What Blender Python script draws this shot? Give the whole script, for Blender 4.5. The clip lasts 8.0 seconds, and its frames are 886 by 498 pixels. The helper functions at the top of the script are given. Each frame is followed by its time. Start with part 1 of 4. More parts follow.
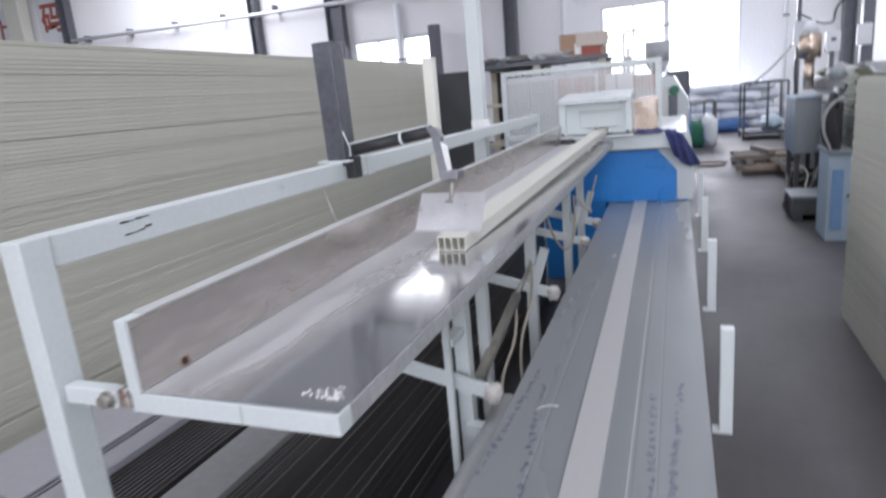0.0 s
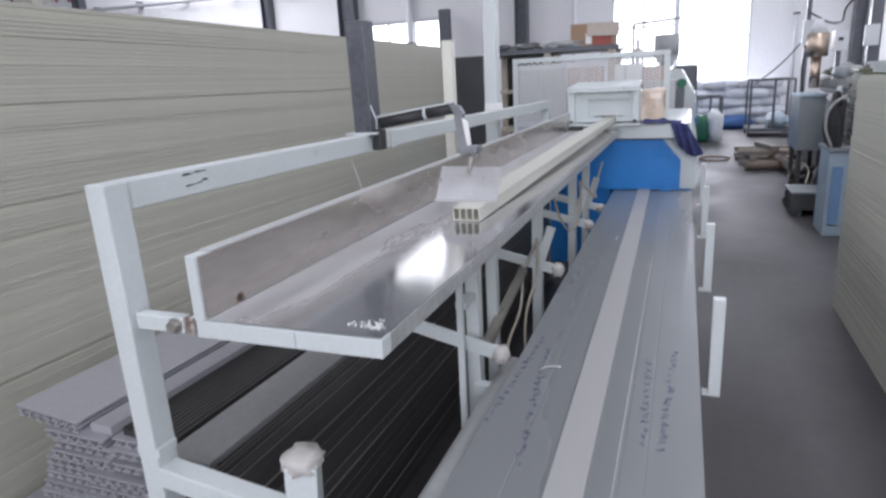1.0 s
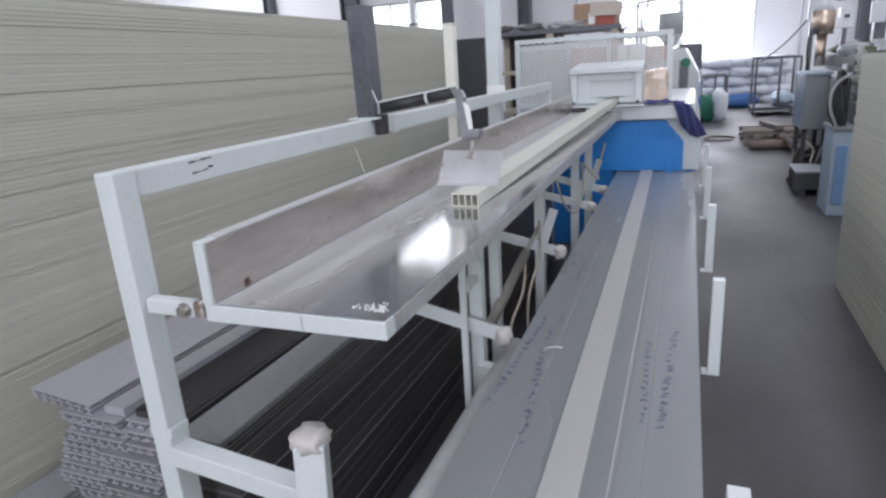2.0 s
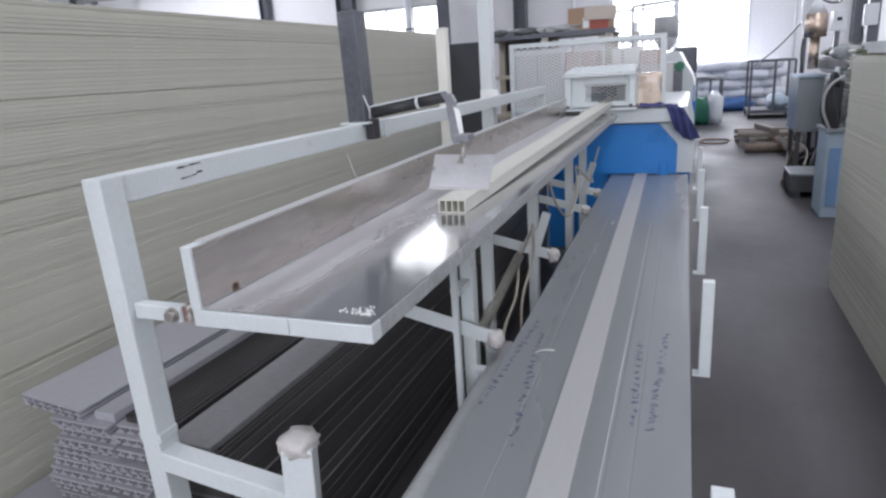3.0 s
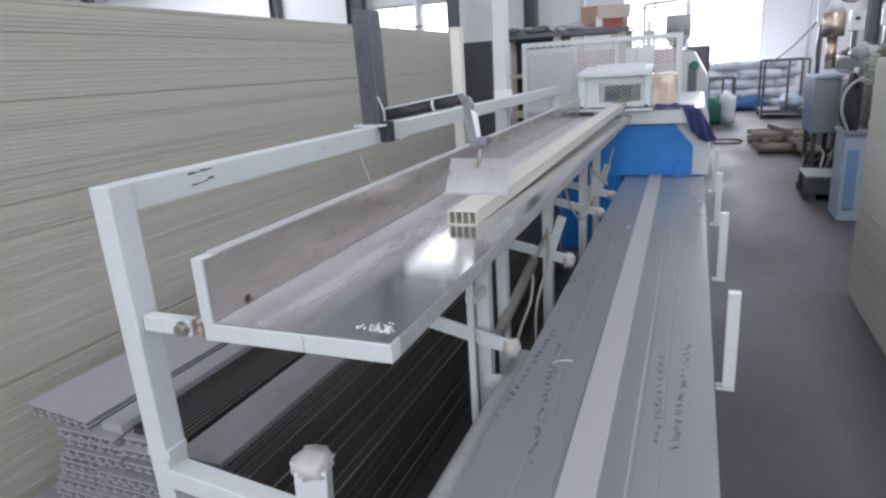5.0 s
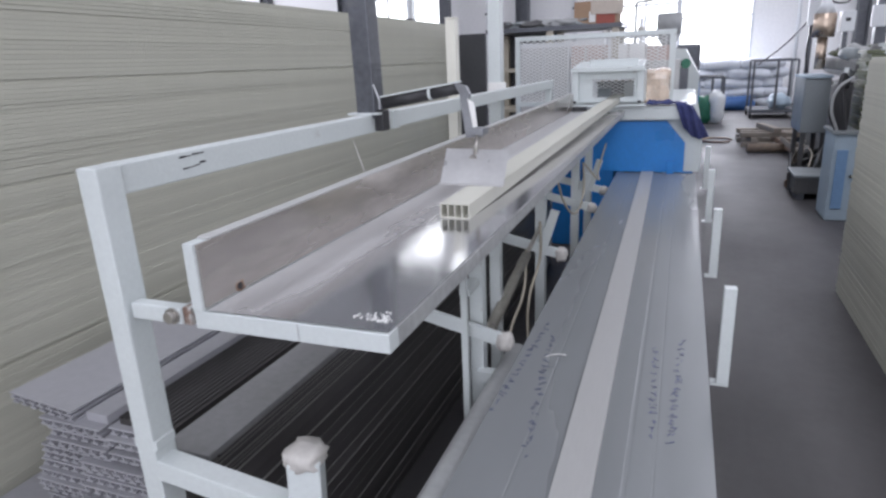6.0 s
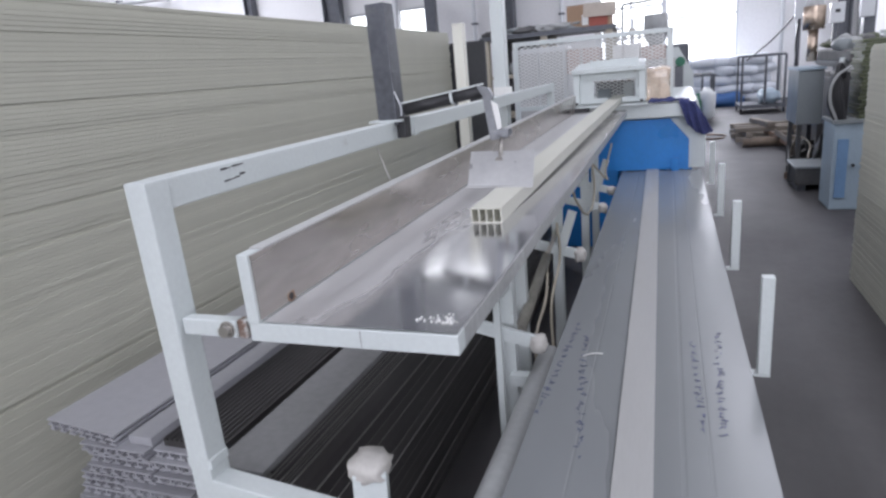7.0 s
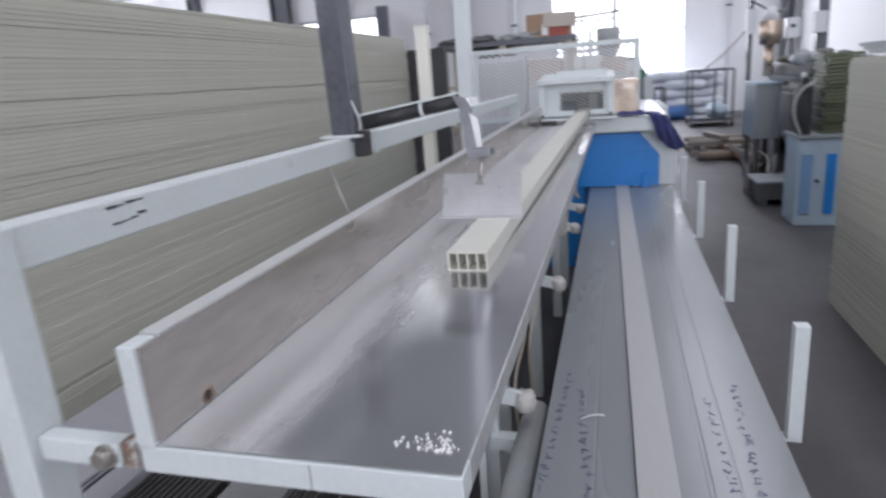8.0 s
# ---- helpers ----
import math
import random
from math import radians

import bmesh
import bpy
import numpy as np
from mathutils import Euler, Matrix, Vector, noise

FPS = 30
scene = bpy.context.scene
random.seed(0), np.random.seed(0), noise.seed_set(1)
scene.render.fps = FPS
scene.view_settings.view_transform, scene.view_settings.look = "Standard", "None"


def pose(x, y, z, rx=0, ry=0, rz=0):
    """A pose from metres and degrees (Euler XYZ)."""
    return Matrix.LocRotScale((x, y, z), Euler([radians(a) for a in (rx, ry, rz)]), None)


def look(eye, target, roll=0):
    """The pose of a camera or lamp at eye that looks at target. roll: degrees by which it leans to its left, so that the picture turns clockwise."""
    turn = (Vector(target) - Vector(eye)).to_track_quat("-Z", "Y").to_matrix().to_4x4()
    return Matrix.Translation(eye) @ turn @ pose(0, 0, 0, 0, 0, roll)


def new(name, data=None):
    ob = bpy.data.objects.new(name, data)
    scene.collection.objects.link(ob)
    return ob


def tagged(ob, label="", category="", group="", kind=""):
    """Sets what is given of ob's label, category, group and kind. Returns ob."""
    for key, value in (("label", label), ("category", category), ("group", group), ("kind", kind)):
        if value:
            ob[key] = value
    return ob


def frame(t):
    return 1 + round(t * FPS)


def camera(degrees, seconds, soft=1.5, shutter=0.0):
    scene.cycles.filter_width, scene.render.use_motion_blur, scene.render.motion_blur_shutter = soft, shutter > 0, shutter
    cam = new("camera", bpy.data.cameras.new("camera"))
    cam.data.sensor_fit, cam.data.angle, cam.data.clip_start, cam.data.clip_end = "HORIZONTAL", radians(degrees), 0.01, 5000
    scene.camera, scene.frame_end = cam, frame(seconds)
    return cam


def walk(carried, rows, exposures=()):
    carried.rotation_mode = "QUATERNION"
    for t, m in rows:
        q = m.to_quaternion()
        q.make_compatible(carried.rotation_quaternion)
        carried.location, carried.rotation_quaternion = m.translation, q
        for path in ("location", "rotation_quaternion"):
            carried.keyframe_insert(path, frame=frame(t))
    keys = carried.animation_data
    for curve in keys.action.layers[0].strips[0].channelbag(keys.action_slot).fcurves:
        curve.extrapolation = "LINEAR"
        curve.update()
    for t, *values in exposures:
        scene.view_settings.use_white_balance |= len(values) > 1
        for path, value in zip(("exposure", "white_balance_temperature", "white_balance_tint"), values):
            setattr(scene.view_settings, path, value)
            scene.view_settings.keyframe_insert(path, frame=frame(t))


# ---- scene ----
cam = camera(70.7, 8.0, soft=2.5, shutter=0.5)
PATH = [
    (0, (-0.039, 0.123, 1.237), (-0.759, 1.93, 0.774), -5.1),
    (0.3, (-0.046, 0.175, 1.245), (-0.77, 1.994, 0.837), -2.3),
    (0.5, (-0.054, 0.159, 1.237), (-0.786, 1.975, 0.826), -3.2),
    (1, (-0.035, -0.017, 1.222), (-0.754, 1.779, 0.718), -2.9),
    (1.5, (-0.031, -0.035, 1.23), (-0.76, 1.741, 0.668), -3.4),
    (3, (-0.005, -0.032, 1.229), (-0.729, 1.751, 0.684), -3.8),
    (3.5, (-0.004, -0.032, 1.23), (-0.736, 1.748, 0.685), -4.1),
    (4, (0.001, -0.031, 1.234), (-0.738, 1.748, 0.696), -4.5),
    (5.3, (-0.051, 0.032, 1.242), (-0.796, 1.801, 0.681), -3.4),
    (5.5, (-0.042, 0.045, 1.228), (-0.756, 1.822, 0.653), -4.3),
    (6, (-0.068, 0.018, 1.227), (-0.775, 1.8, 0.658), -2.4),
    (6.5, (-0.105, -0.027, 1.216), (-0.853, 1.749, 0.682), -3.4),
    (7, (-0.159, -0.005, 1.213), (-0.852, 1.793, 0.676), -5.1),
    (7.5, (-0.22, 0.121, 1.223), (-0.902, 1.92, 0.678), -5.3),
    (7.8, (-0.258, 0.212, 1.221), (-0.901, 2.037, 0.716), -4.1),
    (8, (-0.294, 0.263, 1.207), (-0.842, 2.115, 0.689), -4.3),
]
walk(cam, [(t, look(eye, target, roll)) for t, eye, target, roll in PATH], exposures=[(0.0, 0.41), (1.0, 0.26), (7.0, 0.26), (8.0, 0.15)])

# ---- light ----
world = bpy.data.worlds.new("overcast_sky")
scene.world = world
world.use_nodes = True
wn = world.node_tree.nodes
sky = wn.new("ShaderNodeTexSky")
sky.sky_type = "NISHITA"
sky.sun_disc = False
sky.sun_elevation = radians(48)
sky.sun_rotation = radians(200)
sky.air_density, sky.dust_density, sky.ozone_density = 1.0, 4.0, 1.0
wn["Background"].inputs["Strength"].default_value = 0.15
world.node_tree.links.new(sky.outputs[0], wn["Background"].inputs["Color"])

def area_lamp(name, eye, target, w, h, watts, color=(0.87, 0.88, 1.0)):
    d = bpy.data.lights.new(name, "AREA")
    d.shape, d.size, d.size_y, d.energy, d.color = "RECTANGLE", w, h, watts, color
    ob = new(name, d)
    ob.matrix_basis = look(eye, target)
    return ob


# fill lamps of different lengths, added under the unseen roof to light the hall
ROOF_LAMPS = ((-15.0, 4.5, 24.5, 880), (-12.6, 13.0, 7.2, 480), (-5.0, 0.3, 15.0, 260), (1.6, 4.5, 24.5, 350))
ROOF_LAMP_X = [k[0] for k in ROOF_LAMPS]
for sx, sy, length, watts in ROOF_LAMPS:
    area_lamp("roof_fill_lamp", (sx, sy, 7.36), (sx, sy + 0.0001, 0), 1.3, length, watts, (0.88, 0.89, 1.0))
# stands in for daylight through the two big windows
area_lamp("hall_end_lamp", (-0.4, 16.95, 2.2), (-0.4, 0, 1.4), 3.0, 2.4, 260)
# fill lamp added before the solid south wall, brightens faces turned that way
area_lamp("hall_end_lamp", (0.6, -7.9, 3.0), (-0.6, 0, 1.6), 5.0, 3.2, 480)


# ---- materials ----
def material(name, base, rough=0.5, metal=0.0, vary=0.12, scale=6.0, fine=60.0, bump=0.15, dirt=None, dirt_at=0.62,
             piece=0.0, stretch=(1, 1, 1), rough_vary=0.12, coat=0.0, dirt_scale=3.0, dirt_rough=None, dirt_soft=0.14):
    m = bpy.data.materials.new(name)
    m.use_nodes = True
    nt = m.node_tree
    n, link = nt.nodes, nt.links.new
    b = n["Principled BSDF"]
    tc = n.new("ShaderNodeTexCoord")
    mp = n.new("ShaderNodeMapping")
    mp.inputs["Scale"].default_value = stretch
    link(tc.outputs["Object"], mp.inputs["Vector"])
    big, small = n.new("ShaderNodeTexNoise"), n.new("ShaderNodeTexNoise")
    for tex, s, d in ((big, scale, 5.0), (small, fine, 3.0)):
        tex.inputs["Scale"].default_value, tex.inputs["Detail"].default_value = s, d
        link(mp.outputs[0], tex.inputs["Vector"])
    add = n.new("ShaderNodeMath")
    add.operation = "ADD"
    link(big.outputs["Fac"], add.inputs[0])
    link(small.outputs["Fac"], add.inputs[1])
    ramp = n.new("ShaderNodeMapRange")
    ramp.inputs["From Min"].default_value, ramp.inputs["From Max"].default_value = 0.6, 1.4
    ramp.inputs["To Min"].default_value, ramp.inputs["To Max"].default_value = 1 - vary, 1 + vary
    link(add.outputs[0], ramp.inputs["Value"])
    value = ramp.outputs[0]
    if piece:
        info = n.new("ShaderNodeObjectInfo")
        pr = n.new("ShaderNodeMapRange")
        pr.inputs["To Min"].default_value, pr.inputs["To Max"].default_value = 1 - piece, 1 + piece
        link(info.outputs["Random"], pr.inputs["Value"])
        mul = n.new("ShaderNodeMath")
        mul.operation = "MULTIPLY"
        link(value, mul.inputs[0])
        link(pr.outputs[0], mul.inputs[1])
        value = mul.outputs[0]
    tint = n.new("ShaderNodeVectorMath")
    tint.operation = "SCALE"
    tint.inputs[0].default_value = base
    link(value, tint.inputs["Scale"])
    color = tint.outputs[0]
    if dirt:
        spots = n.new("ShaderNodeTexNoise")
        spots.inputs["Scale"].default_value, spots.inputs["Detail"].default_value = dirt_scale, 9.0
        spots.inputs["Roughness"].default_value = 0.68
        link(mp.outputs[0], spots.inputs["Vector"])
        edge = n.new("ShaderNodeMapRange")
        edge.inputs["From Min"].default_value, edge.inputs["From Max"].default_value = dirt_at, dirt_at + dirt_soft
        link(spots.outputs["Fac"], edge.inputs["Value"])
        mix = n.new("ShaderNodeMixRGB")
        mix.inputs["Color2"].default_value = (*dirt, 1)
        link(edge.outputs[0], mix.inputs["Fac"])
        link(color, mix.inputs["Color1"])
        color = mix.outputs[0]
    link(color, b.inputs["Base Color"])
    rr = n.new("ShaderNodeMapRange")
    rr.inputs["From Min"].default_value, rr.inputs["From Max"].default_value = 0.3, 0.7
    rr.inputs["To Min"].default_value, rr.inputs["To Max"].default_value = max(rough - rough_vary, 0.03), min(rough + rough_vary, 1)
    link(big.outputs["Fac"], rr.inputs["Value"])
    gloss = rr.outputs[0]
    if dirt and dirt_rough is not None:
        dull = n.new("ShaderNodeMixRGB")
        dull.inputs["Color2"].default_value = (dirt_rough, dirt_rough, dirt_rough, 1)
        link(edge.outputs[0], dull.inputs["Fac"])
        link(gloss, dull.inputs["Color1"])
        gloss = dull.outputs[0]
    link(gloss, b.inputs["Roughness"])
    b.inputs["Metallic"].default_value = metal
    b.inputs["Coat Weight"].default_value = coat
    if bump:
        bm_ = n.new("ShaderNodeBump")
        bm_.inputs["Strength"].default_value, bm_.inputs["Distance"].default_value = bump, 0.002
        link(add.outputs[0], bm_.inputs["Height"])
        link(bm_.outputs[0], b.inputs["Normal"])
    return m


PAINT = material("white_paint", (0.66, 0.705, 0.70), 0.42, vary=0.06, dirt=(0.40, 0.38, 0.35), dirt_at=0.63, fine=120, dirt_scale=9)
CREAM = material("cream_pvc", (0.66, 0.655, 0.575), 0.36, vary=0.02, bump=0, rough_vary=0.0)
WALL_SHEET = material("tray_wall_steel", (0.50, 0.465, 0.435), 0.27, 0.8, vary=0.16, scale=3.0, fine=30, bump=0, stretch=(3, 0.6, 3))


def tray_floor_material():
    """Bare steel along the open side, a dull film of dust towards the wall, streaked along the tray."""
    m = bpy.data.materials.new("tray_steel")
    m.use_nodes = True
    n, link = m.node_tree.nodes, m.node_tree.links.new
    b = n["Principled BSDF"]
    tc, mp = n.new("ShaderNodeTexCoord"), n.new("ShaderNodeMapping")
    mp.inputs["Scale"].default_value = (7, 0.9, 1)
    link(tc.outputs["Object"], mp.inputs["Vector"])
    streak, cloud = n.new("ShaderNodeTexNoise"), n.new("ShaderNodeTexNoise")
    streak.inputs["Scale"].default_value, streak.inputs["Detail"].default_value = 2.6, 5.0
    cloud.inputs["Scale"].default_value, cloud.inputs["Detail"].default_value = 4.5, 4.0
    link(mp.outputs[0], streak.inputs["Vector"])
    link(tc.outputs["Object"], cloud.inputs["Vector"])
    xyz = n.new("ShaderNodeSeparateXYZ")
    link(tc.outputs["Object"], xyz.inputs[0])

    def calc(op, a, c):
        q = n.new("ShaderNodeMath")
        q.operation = op
        for k, v in enumerate((a, c)):
            if isinstance(v, (int, float)):
                q.inputs[k].default_value = v
            else:
                link(v, q.inputs[k])
        return q.outputs[0]

    # dust thins out across the tray, further from the wall at the far end
    across = calc("ADD", calc("MULTIPLY", xyz.outputs["X"], -6.5), calc("MULTIPLY", xyz.outputs["Y"], 0.36))
    uneven = calc("ADD", calc("MULTIPLY", streak.outputs["Fac"], 1.5), calc("MULTIPLY", cloud.outputs["Fac"], 1.0))
    film = n.new("ShaderNodeMapRange")
    film.inputs["From Min"].default_value, film.inputs["From Max"].default_value = 1.10, 2.40
    link(calc("ADD", across, uneven), film.inputs["Value"])
    color = n.new("ShaderNodeMixRGB")
    color.inputs["Color1"].default_value = (0.60, 0.60, 0.61, 1)
    color.inputs["Color2"].default_value = (0.60, 0.60, 0.60, 1)
    link(film.outputs[0], color.inputs["Fac"])
    link(color.outputs[0], b.inputs["Base Color"])
    for slot, lo, hi in (("Roughness", 0.12, 0.46), ("Metallic", 0.88, 0.2)):
        r = n.new("ShaderNodeMapRange")
        r.inputs["To Min"].default_value, r.inputs["To Max"].default_value = lo, hi
        link(film.outputs[0], r.inputs["Value"])
        link(r.outputs[0], b.inputs[slot])
    return m


SHEET = tray_floor_material()
TRIM = material("cream_trim_pvc", (0.80, 0.79, 0.70), 0.4, vary=0.03, bump=0)
ZINC = material("zinc_bracket", (0.30, 0.31, 0.33), 0.4, 0.5, vary=0.2, scale=20)
FLAP_STEEL = material("flap_steel", (0.68, 0.68, 0.68), 0.32, 0.55, vary=0.08, bump=0.03)
WORN_EDGE = material("worn_edge", (0.50, 0.51, 0.51), 0.45, 0.35, vary=0.2, scale=14, dirt=(0.25, 0.23, 0.21), dirt_at=0.6, dirt_scale=12)
DARK_STEEL = material("dark_steel", (0.115, 0.122, 0.138), 0.42, 0.25, vary=0.3, scale=12, dirt=(0.22, 0.22, 0.22), dirt_at=0.6, dirt_scale=8)
BLACK = material("black_rubber", (0.03, 0.03, 0.033), 0.5, vary=0.2)
BLACK_BOARD = material("black_board", (0.045, 0.047, 0.052), 0.45, vary=0.15, dirt=(0.10, 0.10, 0.10), dirt_at=0.66)
BOLT = material("bolt_steel", (0.45, 0.43, 0.40), 0.4, 0.8, vary=0.2, scale=40)
RUST = material("rusty_steel", (0.33, 0.22, 0.16), 0.75, 0.1, vary=0.3, scale=30)
STAINED = material("stained_paint", (0.66, 0.68, 0.66), 0.5, vary=0.1, scale=20, dirt=(0.20, 0.13, 0.10), dirt_at=0.42, dirt_scale=30)
TAPE = material("masking_tape", (0.55, 0.53, 0.50), 0.7, vary=0.15, scale=40, bump=0.6)
PIPE = material("grey_pipe", (0.40, 0.41, 0.41), 0.5, vary=0.1, scale=10)
OLD_GREY = material("oiled_grey", (0.24, 0.23, 0.20), 0.5, vary=0.2, scale=10)
BEIGE = material("beige_tube", (0.45, 0.41, 0.33), 0.5, vary=0.15, scale=10)
BOARD = material("foam_board_edge", (0.49, 0.486, 0.41), 0.55, vary=0.04, scale=2.0, fine=30, piece=0.05, bump=0.05, stretch=(1, 0.35, 1),
                 dirt=(0.45, 0.445, 0.365), dirt_at=0.5, dirt_scale=1.6, dirt_soft=0.3)
GREY_PLANK = material("grey_pvc_plank", (0.38, 0.38, 0.405), 0.45, vary=0.07, scale=4, piece=0.08, bump=0.05)
DARK_PLANK = material("dark_pvc_board", (0.062, 0.058, 0.058), 0.34, vary=0.2, scale=4, piece=0.25, bump=0.04, stretch=(1, 0.3, 1))
# plank grey darkened to stand for the shade under the tray
SHADED_PLANK = material("shaded_grey_plank", (0.20, 0.20, 0.205), 0.5, vary=0.15, scale=6)
LEAF = material("light_film_edge", (0.21, 0.205, 0.195), 0.5, vary=0.1)
RACK_PLANK = material("pale_grey_pvc", (0.265, 0.278, 0.285), 0.24, vary=0.05, scale=0.8, fine=5, bump=0, stretch=(2.5, 0.5, 1), rough_vary=0.10)
PALE_STRIP = material("pale_pvc_strip", (0.50, 0.50, 0.49), 0.42, vary=0.04, bump=0.03, stretch=(4, 0.4, 1))
INK = material("blue_ink", (0.09, 0.105, 0.21), 0.6, vary=0.2, bump=0)
BLACK_INK = material("black_ink", (0.03, 0.03, 0.035), 0.6, vary=0.3, bump=0)
FLECK = material("white_flecks", (0.85, 0.85, 0.83), 0.6, vary=0.05)
BLUE = material("blue_paint", (0.018, 0.225, 0.64), 0.35, vary=0.1, scale=5, dirt=(0.05, 0.16, 0.36), dirt_at=0.66)
CLOTH = material("navy_cloth", (0.05, 0.06, 0.17), 0.9, vary=0.3, scale=14, bump=0.5)
WRAP = material("beige_wrapped_block", (0.68, 0.55, 0.44), 0.22, vary=0.2, scale=12, bump=0.5, dirt=(0.72, 0.64, 0.55), dirt_at=0.56, dirt_scale=14)
PALE_CARD = material("faded_cardboard", (0.52, 0.46, 0.40), 0.8, vary=0.1, scale=10, bump=0.2)
CARDBOARD = material("cardboard", (0.36, 0.24, 0.16), 0.8, vary=0.12, scale=10, bump=0.2)
RED = material("faded_red", (0.36, 0.09, 0.065), 0.6, vary=0.15)
PLASTER = material("plaster", (0.84, 0.84, 0.845), 0.85, vary=0.07, scale=0.6, fine=20, bump=0.2, dirt=(0.72, 0.72, 0.73), dirt_at=0.6, dirt_scale=0.7)
CONCRETE = material("concrete_floor", (0.062, 0.058, 0.06), 0.6, vary=0.16, scale=1.1, fine=28, bump=0.12, dirt=(0.12, 0.115, 0.117), dirt_at=0.36, dirt_scale=0.9, stretch=(1, 0.6, 1), dirt_soft=0.4)
ROOF = material("roof_steel", (0.42, 0.43, 0.45), 0.6, vary=0.1, scale=1.0)
FRAME_WHITE = material("window_frame_paint", (0.7, 0.72, 0.74), 0.5, vary=0.05)
OUTSIDE = material("bright_yard", (0.5, 0.49, 0.47), 0.9, vary=0.12, scale=0.3)
GREY_CAB = material("grey_cabinet", (0.30, 0.33, 0.34), 0.45, vary=0.08, dirt=(0.22, 0.23, 0.23), dirt_at=0.63)
PALE_BLUE = material("pale_blue_cabinet", (0.42, 0.52, 0.60), 0.45, vary=0.1, dirt=(0.28, 0.33, 0.37), dirt_at=0.62)
FADED_BLUE = material("faded_blue_paint", (0.20, 0.34, 0.55), 0.45, vary=0.12)
HOPPER = material("hopper_steel", (0.62, 0.50, 0.40), 0.32, 0.85, vary=0.15, scale=10)
MOULD = material("olive_mould_steel", (0.12, 0.135, 0.085), 0.5, 0.4, vary=0.3, scale=14)
WOOD = material("weathered_wood", (0.31, 0.27, 0.225), 0.8, vary=0.25, scale=5, stretch=(1, 6, 6), piece=0.2, bump=0.4)
WOOD_ROUND = material("log_bark", (0.27, 0.21, 0.16), 0.85, vary=0.3, scale=14, bump=0.8)
CHANNEL = material("grey_channel", (0.13, 0.13, 0.13), 0.6, 0.3, vary=0.25)
SACK = material("woven_sack", (0.66, 0.69, 0.74), 0.75, vary=0.1, scale=8, piece=0.1, bump=0.6)
BLUE_TARP = material("blue_tarp", (0.05, 0.14, 0.36), 0.6, vary=0.2, bump=0.5)
GREEN_BAG = material("green_bag", (0.03, 0.17, 0.10), 0.55, vary=0.25, scale=9, bump=0.7)
WHITE_BAG = material("white_plastic_bag", (0.72, 0.74, 0.74), 0.4, vary=0.1, scale=12, bump=0.8)
MESH_PAINT = material("mesh_paint", (0.78, 0.79, 0.78), 0.5, vary=0.05)

GLASS = bpy.data.materials.new("window_glass")
GLASS.use_nodes = True
gb = GLASS.node_tree.nodes["Principled BSDF"]
gb.inputs["Transmission Weight"].default_value = 1.0
gb.inputs["Roughness"].default_value = 0.0
gb.inputs["IOR"].default_value = 1.02


# ---- mesh helpers ----
def box(bm, x0, x1, y0, y1, z0, z1, m=None):
    v = [bm.verts.new((x, y, z)) for z in (z0, z1) for y in (y0, y1) for x in (x0, x1)]
    for f in ((0, 2, 3, 1), (4, 5, 7, 6), (0, 1, 5, 4), (2, 6, 7, 3), (0, 4, 6, 2), (1, 3, 7, 5)):
        bm.faces.new([v[i] for i in f])
    if m is not None:
        bmesh.ops.transform(bm, matrix=m, verts=v)
    return v


def boxes(*spans, bevel=0.0):
    bm = bmesh.new()
    for s in spans:
        box(bm, *s)
    if bevel:
        bmesh.ops.bevel(bm, geom=bm.edges[:], offset=bevel, segments=2, profile=0.6, affect="EDGES")
    return bm


def axis_frame(p0, p1):
    p0, p1 = Vector(p0), Vector(p1)
    d = p1 - p0
    return Matrix.Translation(p0) @ d.to_track_quat("Z", "Y").to_matrix().to_4x4(), d.length


def bar(p0, p1, w, h, bevel=0.002, spin=0.0):
    """A square tube or flat bar from p0 to p1."""
    m, n = axis_frame(p0, p1)
    bm = boxes((-w / 2, w / 2, -h / 2, h / 2, 0, n), bevel=bevel)
    bmesh.ops.transform(bm, matrix=m @ pose(0, 0, 0, 0, 0, spin), verts=bm.verts[:])
    return bm


def rod(p0, p1, r, r2=None, seg=20, bm=None, caps=True):
    m, n = axis_frame(p0, p1)
    bm = bm or bmesh.new()
    r2 = r if r2 is None else r2
    res = bmesh.ops.create_cone(bm, cap_ends=caps, segments=seg, radius1=r, radius2=r2, depth=n, matrix=m @ pose(0, 0, n / 2))
    for v in res["verts"]:
        for f in v.link_faces:
            f.smooth = len(f.verts) == 4
    return bm


def extrude_profile(points, y0, y1):
    """A prism along y from a closed outline of (x, z)."""
    bm = bmesh.new()
    a = [bm.verts.new((x, y0, z)) for x, z in points]
    b = [bm.verts.new((x, y1, z)) for x, z in points]
    n = len(points)
    bm.faces.new(a)
    bm.faces.new(b[::-1])
    for i in range(n):
        bm.faces.new((a[i], b[i], b[(i + 1) % n], a[(i + 1) % n]))
    bmesh.ops.recalc_face_normals(bm, faces=bm.faces[:])
    return bm


def lump(size, seed, rough=0.15, bm=None, at=(0, 0, 0), sub=3, freq=2.0):
    """An uneven soft body."""
    bm = bm or bmesh.new()
    res = bmesh.ops.create_icosphere(bm, subdivisions=sub, radius=1.0)
    for v in res["verts"]:
        p = v.co.copy()
        k = 1 + rough * noise.noise(p * freq + Vector((seed * 7.3, seed * 3.1, 1.7)))
        q = Vector([math.copysign(abs(c) ** 0.75, c) for c in p]) * k
        v.co = Vector((q.x * size[0], q.y * size[1], q.z * size[2])) + Vector(at)
        for f in v.link_faces:
            f.smooth = True
    return bm


